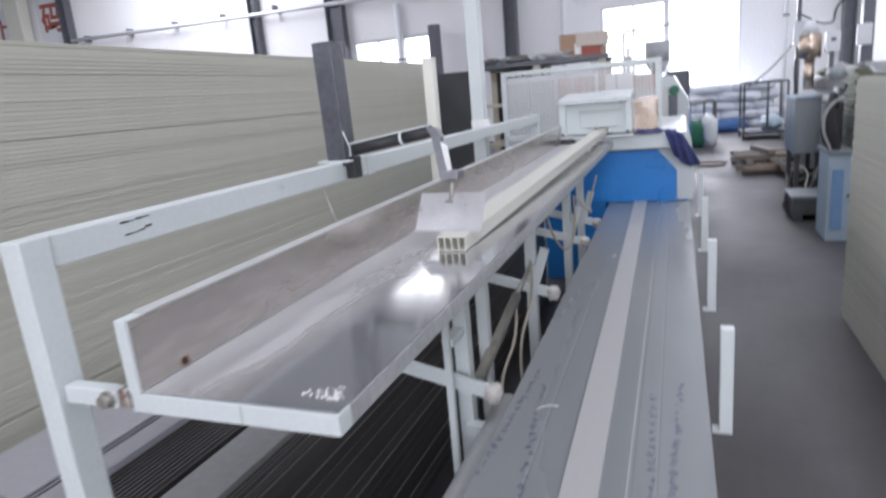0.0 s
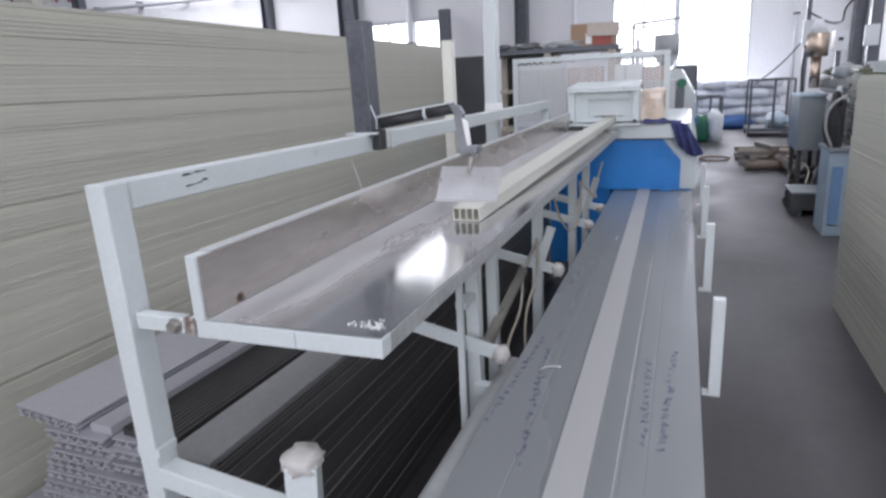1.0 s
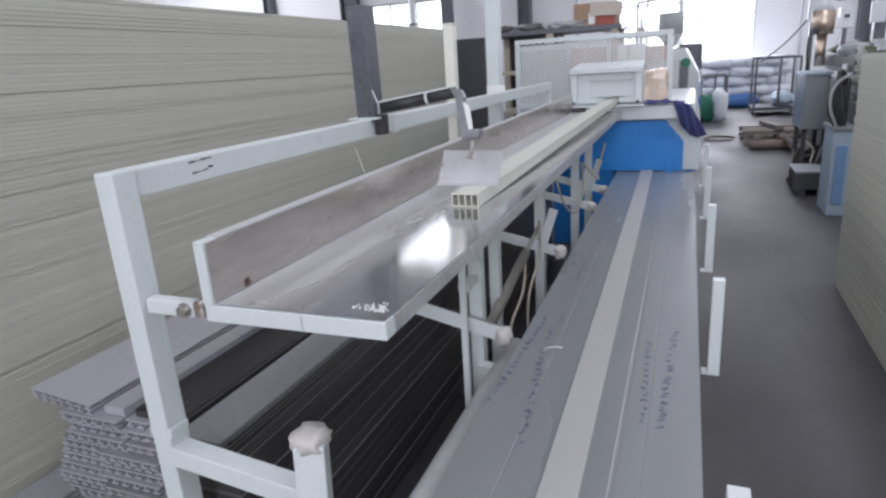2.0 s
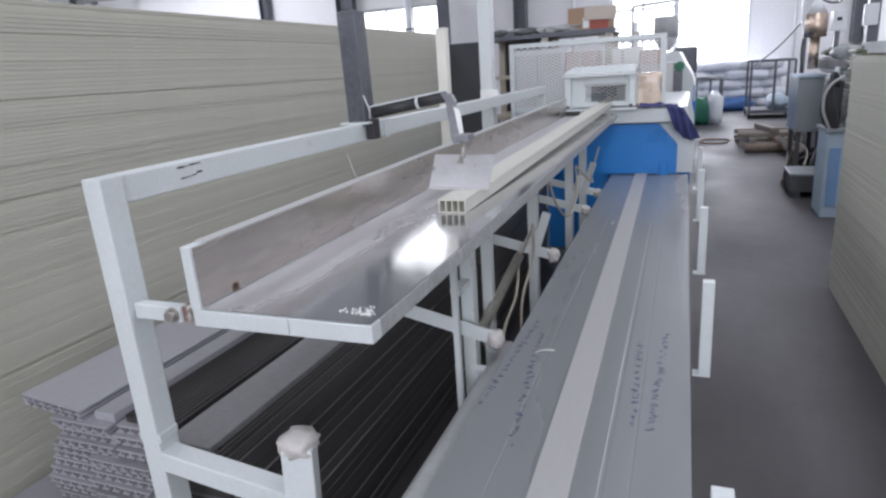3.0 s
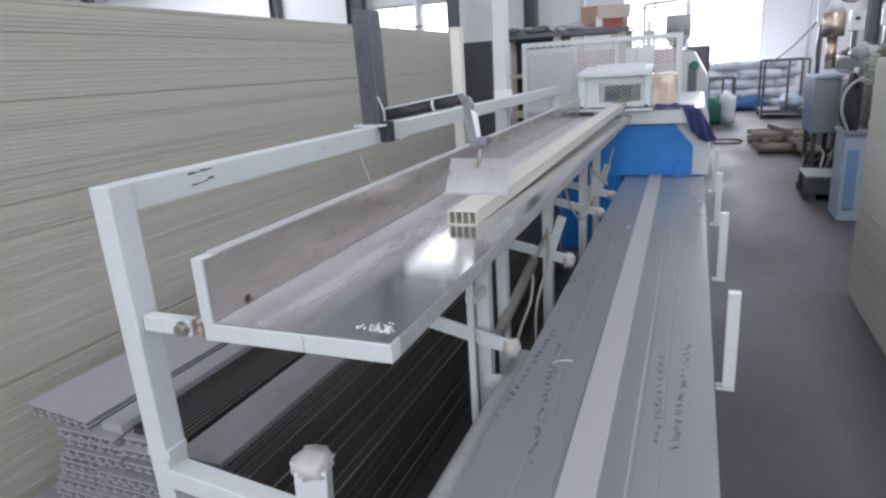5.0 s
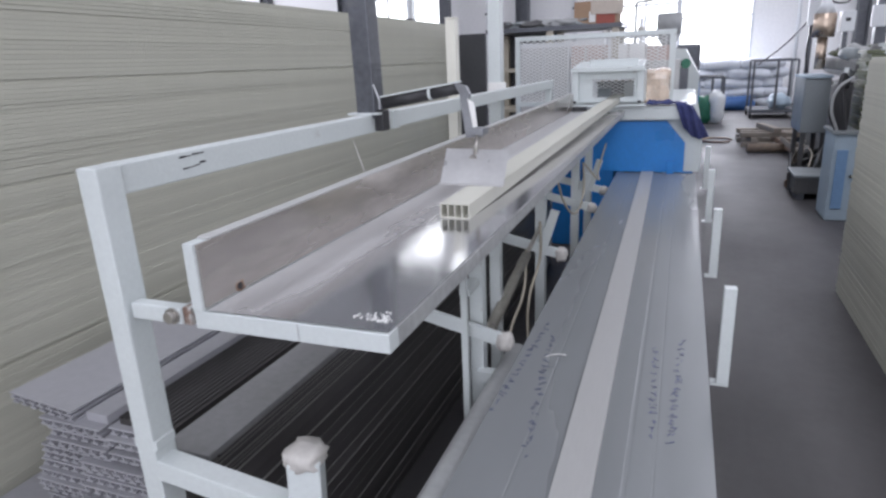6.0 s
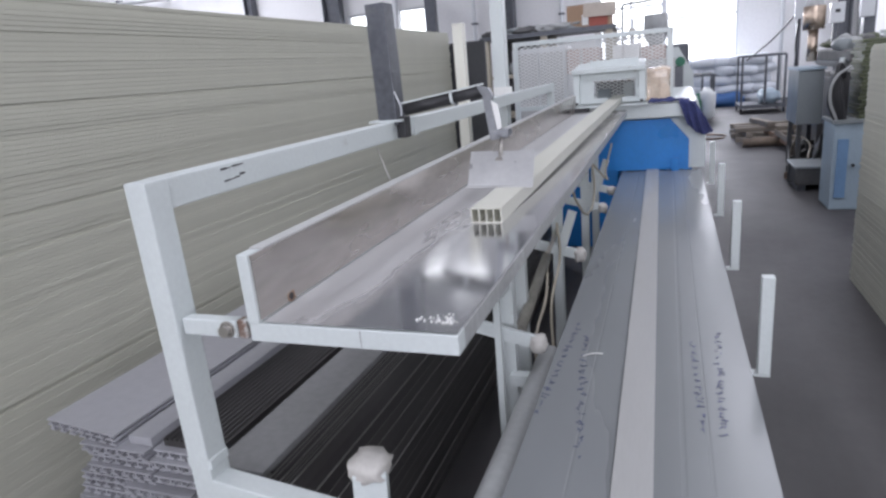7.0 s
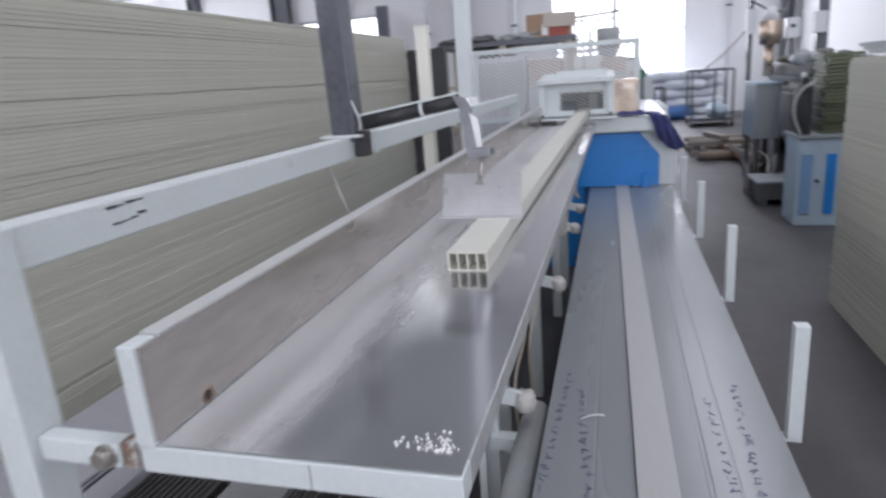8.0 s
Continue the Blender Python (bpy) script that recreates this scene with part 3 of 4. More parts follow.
for y in (1.56, 2.40, 3.24, 3.70):
    support(y, y < 2.0)
ac = thing("air_cylinder", "beige air cylinder slanting below the tray", "cylinder")
part("barrel", rod((-0.60, 1.72, 0.43), (-0.60, 2.20, 0.53), 0.018), OLD_GREY, ac)
part("piston_rod", rod((-0.60, 2.20, 0.53), (-0.60, 2.44, 0.58), 0.008), BOLT, ac)
part("cap", rod((-0.60, 1.70, 0.426), (-0.60, 1.735, 0.433), 0.022), OLD_GREY, ac)
for pts in (((-0.60, 2.2, 0.55), (-0.59, 2.12, 0.42), (-0.6, 1.95, 0.3), (-0.58, 1.9, 0.14)),
            ((-0.60, 2.43, 0.6), (-0.57, 2.3, 0.5), (-0.58, 2.15, 0.36), (-0.57, 2.1, 0.2)),
            ((-0.55, 3.2, 0.72), (-0.53, 3.1, 0.60), (-0.54, 2.95, 0.52), (-0.57, 2.8, 0.60), (-0.6, 2.75, 0.74)),
            ((-0.50, 3.7, 0.75), (-0.52, 3.55, 0.62), (-0.5, 3.4, 0.60), (-0.56, 3.3, 0.70))):
    tagged(curve_tube("air_hose", pts, 0.005, BEIGE), "thin beige air hose hanging below the tray", "hose", "air hoses")

# ---- rack with grey planks ----
rk = thing("plank_rack", "white steel rack with upright stakes that holds grey planks", "rack")
for i in range(5):
    y = 0.72 + 0.84 * i
    part("stake", boxes((0.038, 0.066, y - 0.014, y + 0.014, 0.4405, 0.69), bevel=0.002), PAINT, rk, "white stake")
    part("cross_beam", boxes((-0.44, -0.02, y - 0.02, y + 0.02, 0.345, 0.3792 + 0.01746 * y), bevel=0.002), PAINT, rk)
    part("stake_lug", boxes((0.024, 0.066, y - 0.014, y + 0.014, 0.434, 0.440)), PAINT, rk)
    part("leg", boxes((-0.10, -0.06, y - 0.02, y + 0.02, 0.0, 0.3445), bevel=0.002), PAINT, rk)
part("beam", rod((-0.495, 0.2, 0.375), (-0.495, 1.66, 0.395), 0.033), PIPE, rk, "grey round pipe")
part("tie_bar", boxes((-0.60, -0.441, 1.585, 1.62, 0.325, 0.358)), PAINT, rk)
part("left_leg", boxes((-0.51, -0.47, 1.622, 1.66, 0.0, 0.36)), PAINT, rk)


def ribbed_plank(x0, x1, y0, y1, z0, z1, grooves):
    """A plank with shallow grooves along its top."""
    pts = [(x0, z0), (x0, z1)]
    for g, w in grooves:
        pts += [(g - w, z1), (g - w * 0.5, z1 - 0.0007), (g + w * 0.5, z1 - 0.0007), (g + w, z1)]
    pts += [(x1, z1), (x1, z0)]
    return extrude_profile(pts, y0, y1)


RACK_Z, RACK_TILT = 0.380, 1.0
for layer in range(3):
    z = 0.0235 * layer
    for x0, x1, gr in ((-0.425, -0.222, ((-0.318, 0.003),)), (-0.216, 0.046, ((-0.112, 0.006), (-0.062, 0.003)))):
        pl = thing("grey_plank", "long pale grey plastic plank with shallow grooves, on the rack", "plank", pose(-0.012, 0.0, RACK_Z, RACK_TILT, 0, 0.5 if x0 < -0.3 else 0.62), "planks on the rack")
        part("plank_body", ribbed_plank(x0, x1, 0.05 + 0.01 * layer, 4.11 - 0.004 * layer, z, z + 0.023, gr), RACK_PLANK, pl)
TOP = RACK_Z + 0.0705


def rack_top(y):
    return TOP + math.tan(radians(RACK_TILT)) * y


strip = thing("pale_strip", "long off-white flat plastic strip lying on the grey planks", "strip", pose(-0.203, 0.05, rack_top(0.05), RACK_TILT, 0, 1.22))
part("strip_body", boxes((-0.036, 0.036, 0, 4.04, 0.0003, 0.010), bevel=0.001), PALE_STRIP, strip)
chip = thing("plastic_shaving", "small white curl of plastic on a plank", "scrap")
bm = bmesh.new()
last = None
for i in range(9):
    a = i / 8
    y, x, z = 1.500 + 0.022 * a + 0.004 * math.sin(a * 3), -0.378 + 0.05 * a, rack_top(1.51) + 0.0012 + 0.003 * math.sin(a * math.pi)
    pair = [bm.verts.new((x, y - 0.003, z)), bm.verts.new((x, y + 0.003, z))]
    if last:
        bm.faces.new((last[0], pair[0], pair[1], last[1]))
    last = pair
bm.normal_update()
bmesh.ops.solidify(bm, geom=bm.faces[:], thickness=0.001)
part("curl", bm, FLECK, chip)


def scrawl(name, x0, y0, x1, y1, seed):
    """Unreadable handwriting as a row of small groups of plain bars along the plank."""
    r = random.Random(seed)
    note = thing(name, "row of blue handwritten marks along a grey plank", "marking")
    bm = bmesh.new()
    y = y0
    while y < y1:
        x = x0 + (x1 - x0) * (y - y0) / (y1 - y0)
        for k in range(r.choice((2, 3, 3, 4))):
            w, h = r.uniform(0.006, 0.015), r.uniform(0.0012, 0.0020)
            dy = r.uniform(0, 0.017)
            m = pose(x + r.uniform(-0.006, 0.006), y + dy, rack_top(y + dy) + 0.0006, RACK_TILT, 0, r.choice((0, 15, 60, 90, 105, -35)))
            box(bm, -w / 2, w / 2, -h / 2, h / 2, -0.0003, 0.0003, m)
        y += r.uniform(0.024, 0.034)
    tagged(part("ink", bm, INK, note), kind="stuff")


scrawl("handwriting", -0.440, 1.215, -0.412, 1.71, 1)
scrawl("handwriting", -0.330, 1.070, -0.388, 1.63, 2)
scrawl("handwriting", -0.097, 1.200, -0.112, 1.63, 3)
scrawl("handwriting", -0.060, 1.190, -0.046, 1.70, 4)

# ---- pile of planks below the tray ----
def comb(w, h, n, skin, foot, rib=0.004, flip=False):
    """Outline of a plank with ribs below its skin; each rib ends in a small foot."""
    pts = [(-w / 2, h), (-w / 2, h - skin)]
    for i in range(n):
        c = -w / 2 + 0.011 + (w - 0.022) * i / (n - 1)
        f = max(foot, rib / 2 + 0.0001)
        pts += [(c - rib / 2, h - skin), (c - rib / 2, 0.004), (c - f, 0.004), (c - f, 0), (c + f, 0), (c + f, 0.004), (c + rib / 2, 0.004), (c + rib / 2, h - skin)]
    pts += [(w / 2, h - skin), (w / 2, h)]
    return [(x, h - z) for x, z in pts][::-1] if flip else pts


pile = thing("plank_pile", "tall pile of grey lipped plastic planks under the tray, ends uneven", "plank pile")
R = random.Random(11)
PITCH = 0.0166


def lipped(w, n):
    return mesh_of("lipped_plank", extrude_profile(comb(w, 0.0160, n, 0.0035, 0.009, 0.003), 0, 1.62), GREY_PLANK)


LIP, SLIM, NARROW = lipped(0.168, 6), lipped(0.134, 5), lipped(0.125, 5)


def lay(mesh, x, y, z, turn=0.0):
    o = new("lipped_plank", mesh)
    o.parent = pile
    o.matrix_basis = pose(x + R.uniform(-0.002, 0.002), y + R.uniform(-0.011, 0.012), z, 0, 0, turn + R.uniform(-0.1, 0.1))


for i in range(29):
    out = 0.012 * math.sin(i * 0.45)
    lay(SLIM, -1.254 + 0.004 * math.sin(i * 0.9), 0.782 + out, PITCH * i)
    lay(LIP, -1.098 + 0.003 * math.sin(i * 0.6), 0.770, PITCH * i)
for i in range(29, 34):
    lay(LIP, -1.192 - 0.003 * (i % 3), 0.775, PITCH * i)
    lay(SLIM, -1.034, 0.782, PITCH * i)
for i in range(19):
    lay(NARROW, -1.422, 0.74, PITCH * i)
for k, (dx, dy) in enumerate(((-0.004, 0.004), (0.0, 0.0))):
    bm = extrude_profile(comb(0.208, 0.0135, 7, 0.003, 0.010, 0.003), 0.79, 2.43)
    bmesh.ops.translate(bm, vec=(-1.281 + dx, 0, 0.5650 + 0.0138 * k), verts=bm.verts[:])
    for v in bm.verts:
        if v.co.y < 1:
            v.co.y += dy - (v.co.x + 1.38) * 0.10
    part("top_plank", bm, GREY_PLANK, pile, "smooth lilac-grey top plank")
part("pale_batten", boxes((-1.163, -1.106, 0.79, 2.43, 0.5648, 0.584), bevel=0.001), GREY_PLANK, pile, "narrow grey plank")
ribs = [(-1.085, 0.5648), (-1.085, 0.578)]
for i in range(11):
    x = -1.083 + 0.0122 * i
    ribs += [(x, 0.582), (x + 0.0016, 0.5835), (x + 0.0034, 0.582), (x + 0.0040, 0.577), (x + 0.0110, 0.577)]
ribs += [(-0.947, 0.578), (-0.947, 0.5648)]
part("ribbed_plank", extrude_profile(ribs, 0.80, 2.43), DARK_PLANK, pile, "dark ribbed decking plank")
dk = thing("dark_board_pile", "stack of glossy dark boards with pale edges", "board stack")
z = 0.0
for i in range(22):
    h = 0.034 if i < 15 else 0.0085
    bm = boxes((-0.936, -0.818, 0.765, 3.72, 0, h - 0.0012))
    o = part("dark_board", bm, DARK_PLANK, dk)
    shift = R.uniform(-0.003, 0.002)
    o.matrix_basis = pose(shift, R.uniform(-0.015, 0.02), z)
    o = part("film", boxes((-0.935, -0.8172, 0.765, 3.72, 0, 0.0009)), LEAF, dk)
    o.matrix_basis = pose(shift + 0.0008, R.uniform(-0.015, 0.02), z + h - 0.0010)
    z += h
part("side_plank", boxes((-0.923, -0.815, 0.745, 3.7, z + 0.0004, z + 0.0144), bevel=0.002), SHADED_PLANK, dk, "grey plank along the edge, darkened as if in shade")

# ---- saw machine ----
def saw_machine():
    m = thing("cutting_machine", "white and blue profile cutting machine with open hood", "machine")
    body = part("body", boxes((-0.90, -0.50, 4.16, 5.9, 0.0, 0.84), bevel=0.01), BLUE, m, "blue painted machine base")
    part("upper_body", boxes((-0.499, -0.10, 4.16, 5.9, 0.58, 0.84), bevel=0.01), BLUE, m)
    part("rear_base", boxes((-0.499, -0.10, 4.8, 5.9, 0.0, 0.579), bevel=0.01), DARK_STEEL, m)
    front = [(-0.90, 0.527), (-0.90, 0.838), (-0.19, 0.838), (-0.08, 0.708), (-0.08, 0.527)]
    part("blue_panel", extrude_profile(front, 4.09, 4.12), BLUE, m, "blue front panel with clipped corners")
    part("panel_tab", boxes((-0.178, -0.136, 4.07, 4.089, 0.490, 0.60), bevel=0.003), BLUE, m)
    part("white_front", extrude_profile([(-0.92, 0.53), (-0.92, 0.851), (-0.045, 0.851), (-0.02, 0.80), (0.012, 0.70), (0.012, 0.53)], 4.121, 4.159), PAINT, m, "pale machine front plate")
    part("table", boxes((-0.92, -0.05, 4.02, 5.9, 0.8525, 0.935), bevel=0.006), PAINT, m, "pale machine table")
    side = [(-0.0495, 0.935), (-0.03, 0.925), (0.016, 0.74), (0.016, 0.56), (-0.0495, 0.56)]
    part("side_cover", extrude_profile(side, 4.16, 5.9), PAINT, m, "sloping pale side cover")
    # hood: open box with a window cut through front and back
    y0, y1 = 4.05, 4.45
    part("hood_side", boxes((-0.758, -0.722, y0, y1, 0.955, 1.14), bevel=0.002), PAINT, m, "white hood side")
    part("hood_side", boxes((-0.368, -0.332, y0, y1, 0.955, 1.14), bevel=0.002), PAINT, m, "white hood side")
    roof_pts = bmesh.new()
    vs = [(-0.766, y0 - 0.02, 1.1405), (-0.330, y0 - 0.02, 1.1405), (-0.345, y1 + 0.02, 1.176), (-0.766, y1 + 0.02, 1.176)]
    lo = [roof_pts.verts.new(v) for v in vs]
    hi = [roof_pts.verts.new((x, y, z + 0.024)) for x, y, z in vs]
    roof_pts.faces.new(lo[::-1])
    roof_pts.faces.new(hi)
    for i in range(4):
        roof_pts.faces.new((lo[i], lo[(i + 1) % 4], hi[(i + 1) % 4], hi[i]))
    part("hood_roof", roof_pts, PAINT, m, "sloping white hood roof")
    face = bmesh.new()
    fy0, fy1 = y0 + 0.045, y0 + 0.055
    for s in ((-0.722, -0.640, 0.955, 1.138), (-0.392, -0.368, 0.955, 1.138), (-0.640, -0.392, 1.088, 1.138), (-0.640, -0.556, 0.955, 0.985), (-0.472, -0.392, 0.955, 0.985)):
        box(face, s[0], s[1], fy0, fy1, s[2], s[3])
    part("hood_face", face, PAINT, m, "recessed white face with a letterbox window")
    part("window_lip", boxes((-0.645, -0.387, fy0 - 0.006, fy0 - 0.0005, 1.086, 1.094)), WORN_EDGE, m)
    part("inner_block", boxes((-0.66, -0.58, 4.5, 4.6, 0.936, 1.02), bevel=0.003), GREY_CAB, m)
    part("inner_block", boxes((-0.40, -0.375, 4.55, 4.65, 0.936, 1.06), bevel=0.003), BOLT, m)
    # dark sheet added for the shade inside the hood window
    part("inner_plate", boxes((-0.72, -0.37, 4.9, 4.92, 0.936, 1.16)), CHANNEL, m)
    part("inner_rail", boxes((-0.70, -0.38, 4.7, 4.73, 1.06, 1.075)), BEIGE, m)
    part("inner_plate", boxes((-0.50, -0.44, 4.62, 4.66, 0.936, 1.05)), PAINT, m)
    for x in (-0.738, -0.352):
        part("bolt", rod((x, y0 - 0.03, 0.968), (x, y0 - 0.03, 0.955), 0.011, seg=6), BLACK, m)
    part("base_plate", boxes((-0.775, -0.556, 3.955, 4.09, 0.936, 0.9445), bevel=0.002), PAINT, m)
    part("base_plate", boxes((-0.472, -0.315, 3.955, 4.09, 0.936, 0.9445), bevel=0.002), PAINT, m)
    # black strip painted in for the shadow below the left base plate
    part("slot", boxes((-0.775, -0.65, 3.945, 3.954, 0.915, 0.940)), BLACK, m)
    return m


saw_machine()
SHUTTER = thing("saw_shutter", "white sliding shutter behind the hood window", "shutter", pose(0, 0, 0))
part("panel", boxes((-0.66, -0.375, 4.108, 4.116, 0.990, 1.10), bevel=0.001), PAINT, SHUTTER)

block = thing("wrapped_block", "beige block in clear plastic wrap on the machine table", "package")
bm = boxes((-0.36, -0.195, 4.30, 4.5, 0.9365, 1.140), bevel=0.02)
bmesh.ops.subdivide_edges(bm, edges=bm.edges[:], cuts=3, use_grid_fill=True)
for v in bm.verts:
    v.co += Vector((1, 1, 0)) * 0.012 * noise.noise(v.co * 14) + Vector((0, 0, 0.01)) * noise.noise(v.co * 17) * (v.co.z > 0.95)
part("block_body", bm, WRAP, block)
cl = thing("navy_cloth", "crumpled navy cloth draped over the machine edge", "cloth")


def draped(path, width, seed, fold):
    """A cloth strip along a path of (x, z), creased across its width in y."""
    bm, grid, steps, rows = bmesh.new(), [], 26, 12
    for i in range(steps + 1):
        u = i / steps * (len(path) - 1)
        k = min(int(u), len(path) - 2)
        f = u - k
        x, z = path[k][0] * (1 - f) + path[k + 1][0] * f, path[k][1] * (1 - f) + path[k + 1][1] * f
        row = []
        for j in range(rows + 1):
            v = j / rows
            lift = abs(noise.noise(Vector((x * 16, v * 4.5, seed)))) * fold
            row.append(bm.verts.new((x + lift * 0.8, 4.0 + width * (v + 0.12 * noise.noise(Vector((x * 9, seed, v)))), z + lift)))
        grid.append(row)
    for a, b in zip(grid, grid[1:]):
        for j in range(rows):
            bm.faces.new((a[j], a[j + 1], b[j + 1], b[j])).smooth = True
    bmesh.ops.recalc_face_normals(bm, faces=bm.faces[:])
    bm.normal_update()
    bmesh.ops.solidify(bm, geom=bm.faces[:], thickness=0.003)
    return bm


part("flat_fold", draped([(-0.318, 0.942), (-0.22, 0.940), (-0.09, 0.940)], 0.12, 3.1, 0.035), CLOTH, cl)


def hanging_cloth():
    """The end that hangs down before the table front, in slanting folds."""
    bm, grid = bmesh.new(), []
    for i in range(17):
        v = i / 16
        row = []
        for j in range(19):
            u = j / 18
            x = -0.150 + 0.060 * v + u * (0.10 + 0.035 * v)
            z = 0.958 - v * (0.15 + 0.05 * math.sin(u * 2.6)) - 0.02 * u
            y = 4.002 - 0.016 * math.sin(u * 17 + 3 * v) * (0.3 + v) - 0.012 * noise.noise(Vector((u * 5, v * 5, 2)))
            row.append(bm.verts.new((x, y - 0.02, z)))
        grid.append(row)
    for a, b in zip(grid, grid[1:]):
        for j in range(18):
            bm.faces.new((a[j], b[j], b[j + 1], a[j + 1])).smooth = True
    bm.normal_update()
    bmesh.ops.solidify(bm, geom=bm.faces[:], thickness=0.003)
    return bm


part("hanging_fold", hanging_cloth(), CLOTH, cl)

# ---- mesh guard ----
gd = thing("mesh_guard", "white framed guard of expanded metal mesh behind the saw hood", "guard")
gy, gz0, gz1 = 4.62, 0.90, 1.385
gx0, gx1 = -1.265, -0.178
for s in ((gx0, gx0 + 0.032, gz0, gz1), (gx1 - 0.04, gx1, gz0, gz1), (gx0 + 0.0325, gx1 - 0.0405, gz1 - 0.032, gz1), (gx0 + 0.0325, gx1 - 0.0405, gz0, gz0 + 0.03)):
    part("frame_bar", boxes((s[0], s[1], gy - 0.016, gy + 0.016, s[2], s[3]), bevel=0.002), PAINT, gd)
bm = bmesh.new()
cw, chh = 0.046, 0.022
nx, nz = int((gx1 - gx0 - 0.03) / cw), int((gz1 - gz0 - 0.03) / chh)
for i in range(nx):
    for j in range(nz):
        x, z = gx0 + 0.02 + cw * i, gz0 + 0.02 + chh * j
        for a, b in (((x, z), (x + cw / 2, z + chh / 2)), ((x + cw / 2, z + chh / 2), (x + cw, z)), ((x, z + chh), (x + cw / 2, z + chh / 2)), ((x + cw / 2, z + chh / 2), (x + cw, z + chh))):
            dx, dz = b[0] - a[0], b[1] - a[1]
            n_ = math.hypot(dx, dz)
            ox, oz = -dz / n_ * 0.0033, dx / n_ * 0.0033
            q = [bm.verts.new((px_ + s * ox, gy - 0.0015, pz_ + s * oz)) for (px_, pz_), s in ((a, -1), (b, -1), (b, 1), (a, 1))]
            bm.faces.new(q)
bm.normal_update()
bmesh.ops.solidify(bm, geom=bm.faces[:], thickness=0.002)
tagged(part("mesh", bm, MESH_PAINT, gd, "expanded metal mesh"), kind="stuff")
for x in (gx0 + 0.016, gx1 - 0.02):
    part("leg", boxes((x - 0.014, x + 0.014, gy - 0.014, gy + 0.014, 0.0, gz0 - 0.0005)), PAINT, gd)

# ---- column, black board, trim plank, rack of odds behind ----
wc = thing("white_post", "slim white steel post beside the rail", "post", pose(-0.955, 3.05, 0))
part("shaft", boxes((-0.03, 0.03, -0.035, 0.035, 0, 4.5), bevel=0.003), PAINT, wc)
part("tag", boxes((-0.03, 0.06, -0.045, -0.036, 1.06, 1.13), bevel=0.002), FLECK, wc, "wad of white paper taped on")
bb = thing("black_board", "black board standing upright behind the board stack", "board")
part("panel", boxes((-1.64, -1.283, 3.94, 3.965, 0, 1.396), bevel=0.002), BLACK_BOARD, bb)
tp = thing("cream_post", "cream painted square post standing behind the rail", "post")
part("shaft", boxes((-0.990, -0.948, 2.462, 2.505, 0.0, 1.392), bevel=0.003), TRIM, tp)
part("cap", boxes((-0.991, -0.947, 2.461, 2.506, 1.3925, 1.400), bevel=0.002), TRIM, tp)

sh = thing("steel_shelf", "dark steel storage shelf with clutter on its top", "shelf")
for x in (-1.85, -1.3, -0.72):
    for y in (6.0, 6.5):
        part("upright", boxes((x - 0.03, x + 0.03, y - 0.03, y + 0.03, 0, 1.47)), BEIGE, sh)
for z in (0.3, 0.75, 1.12):
    part("shelf_board", boxes((-1.82, -0.69, 6.0, 6.55, z, z + 0.03)), BEIGE, sh)
part("top_board", boxes((-1.9, -0.66, 5.95, 6.55, 1.4705, 1.51)), DARK_STEEL, sh)
part("back_panel", boxes((-1.86, -1.33, 6.555, 6.57, 0.0, 1.47)), BLACK_BOARD, sh)
for i in range(9):
    it = thing("stored_part", "dark stored metal part on the shelf", "part", group="parts on the shelf")
    x, z = R.uniform(-1.72, -0.95), R.choice((0.331, 0.781, 1.151))
    part("part_body", lump((0.08, 0.1, 0.07), i, 0.25, at=(x, 6.2, z + 0.062), sub=2), R.choice((DARK_STEEL, WOOD_ROUND, GREY_CAB)), it)
for i in range(8):
    it = thing("scrap_heap", "grey bundle of scraps on top of the shelf", "clutter", group="clutter on the shelf")
    part("heap_body", lump((0.13, 0.12, 0.035), 20 + i, 0.5, at=(-1.78 + 0.1 * i, 6.15 + 0.03 * (i % 3), 1.54)), R.choice((CHANNEL, GREY_CAB, PIPE)), it)
cb = thing("cardboard_box", "open brown cardboard box on the shelf top, one flap raised", "box")
bm = boxes((-1.10, -0.72, 6.08, 6.09, 1.511, 1.70), (-1.10, -0.72, 6.40, 6.41, 1.511, 1.70), (-1.10, -1.09, 6.091, 6.399, 1.511, 1.70), (-0.73, -0.72, 6.091, 6.399, 1.511, 1.70), (-1.09, -0.73, 6.091, 6.399, 1.511, 1.52))
part("box_body", bm, CARDBOARD, cb)
part("flap", bar((-0.95, 6.066, 1.655), (-0.665, 6.055, 1.645), 0.005, 0.115, 0), PALE_CARD, cb, "pale flap folded down over the front")
part("flap", boxes((-1.10, -0.94, 6.085, 6.35, 1.702, 1.708)), CARDBOARD, cb)
part("red_label", boxes((-0.90, -0.74, 6.0755, 6.0795, 1.515, 1.60)), RED, cb)
part("white_label", boxes((-0.965, -0.91, 6.0755, 6.0795, 1.53, 1.62)), FLECK, cb)

pc = thing("pale_cabinet", "pale grey cabinet behind the mesh guard", "cabinet", pose(-1.50, 5.56, 0))
part("body", boxes((0, 0.46, 0, 0.35, 0.0, 1.36), bevel=0.006), FRAME_WHITE, pc)
part("door", boxes((0.02, 0.225, -0.012, -0.0005, 0.06, 1.32), bevel=0.003), PALE_STRIP, pc)
part("door", boxes((0.235, 0.44, -0.012, -0.0005, 0.06, 1.32), bevel=0.003), PALE_STRIP, pc)
part("handle", boxes((0.20, 0.212, -0.03, -0.0125, 0.6, 0.72), bevel=0.002), DARK_STEEL, pc)
PINK_CARTON = material("faded_carton", (0.52, 0.40, 0.36), 0.7, vary=0.15, scale=8)
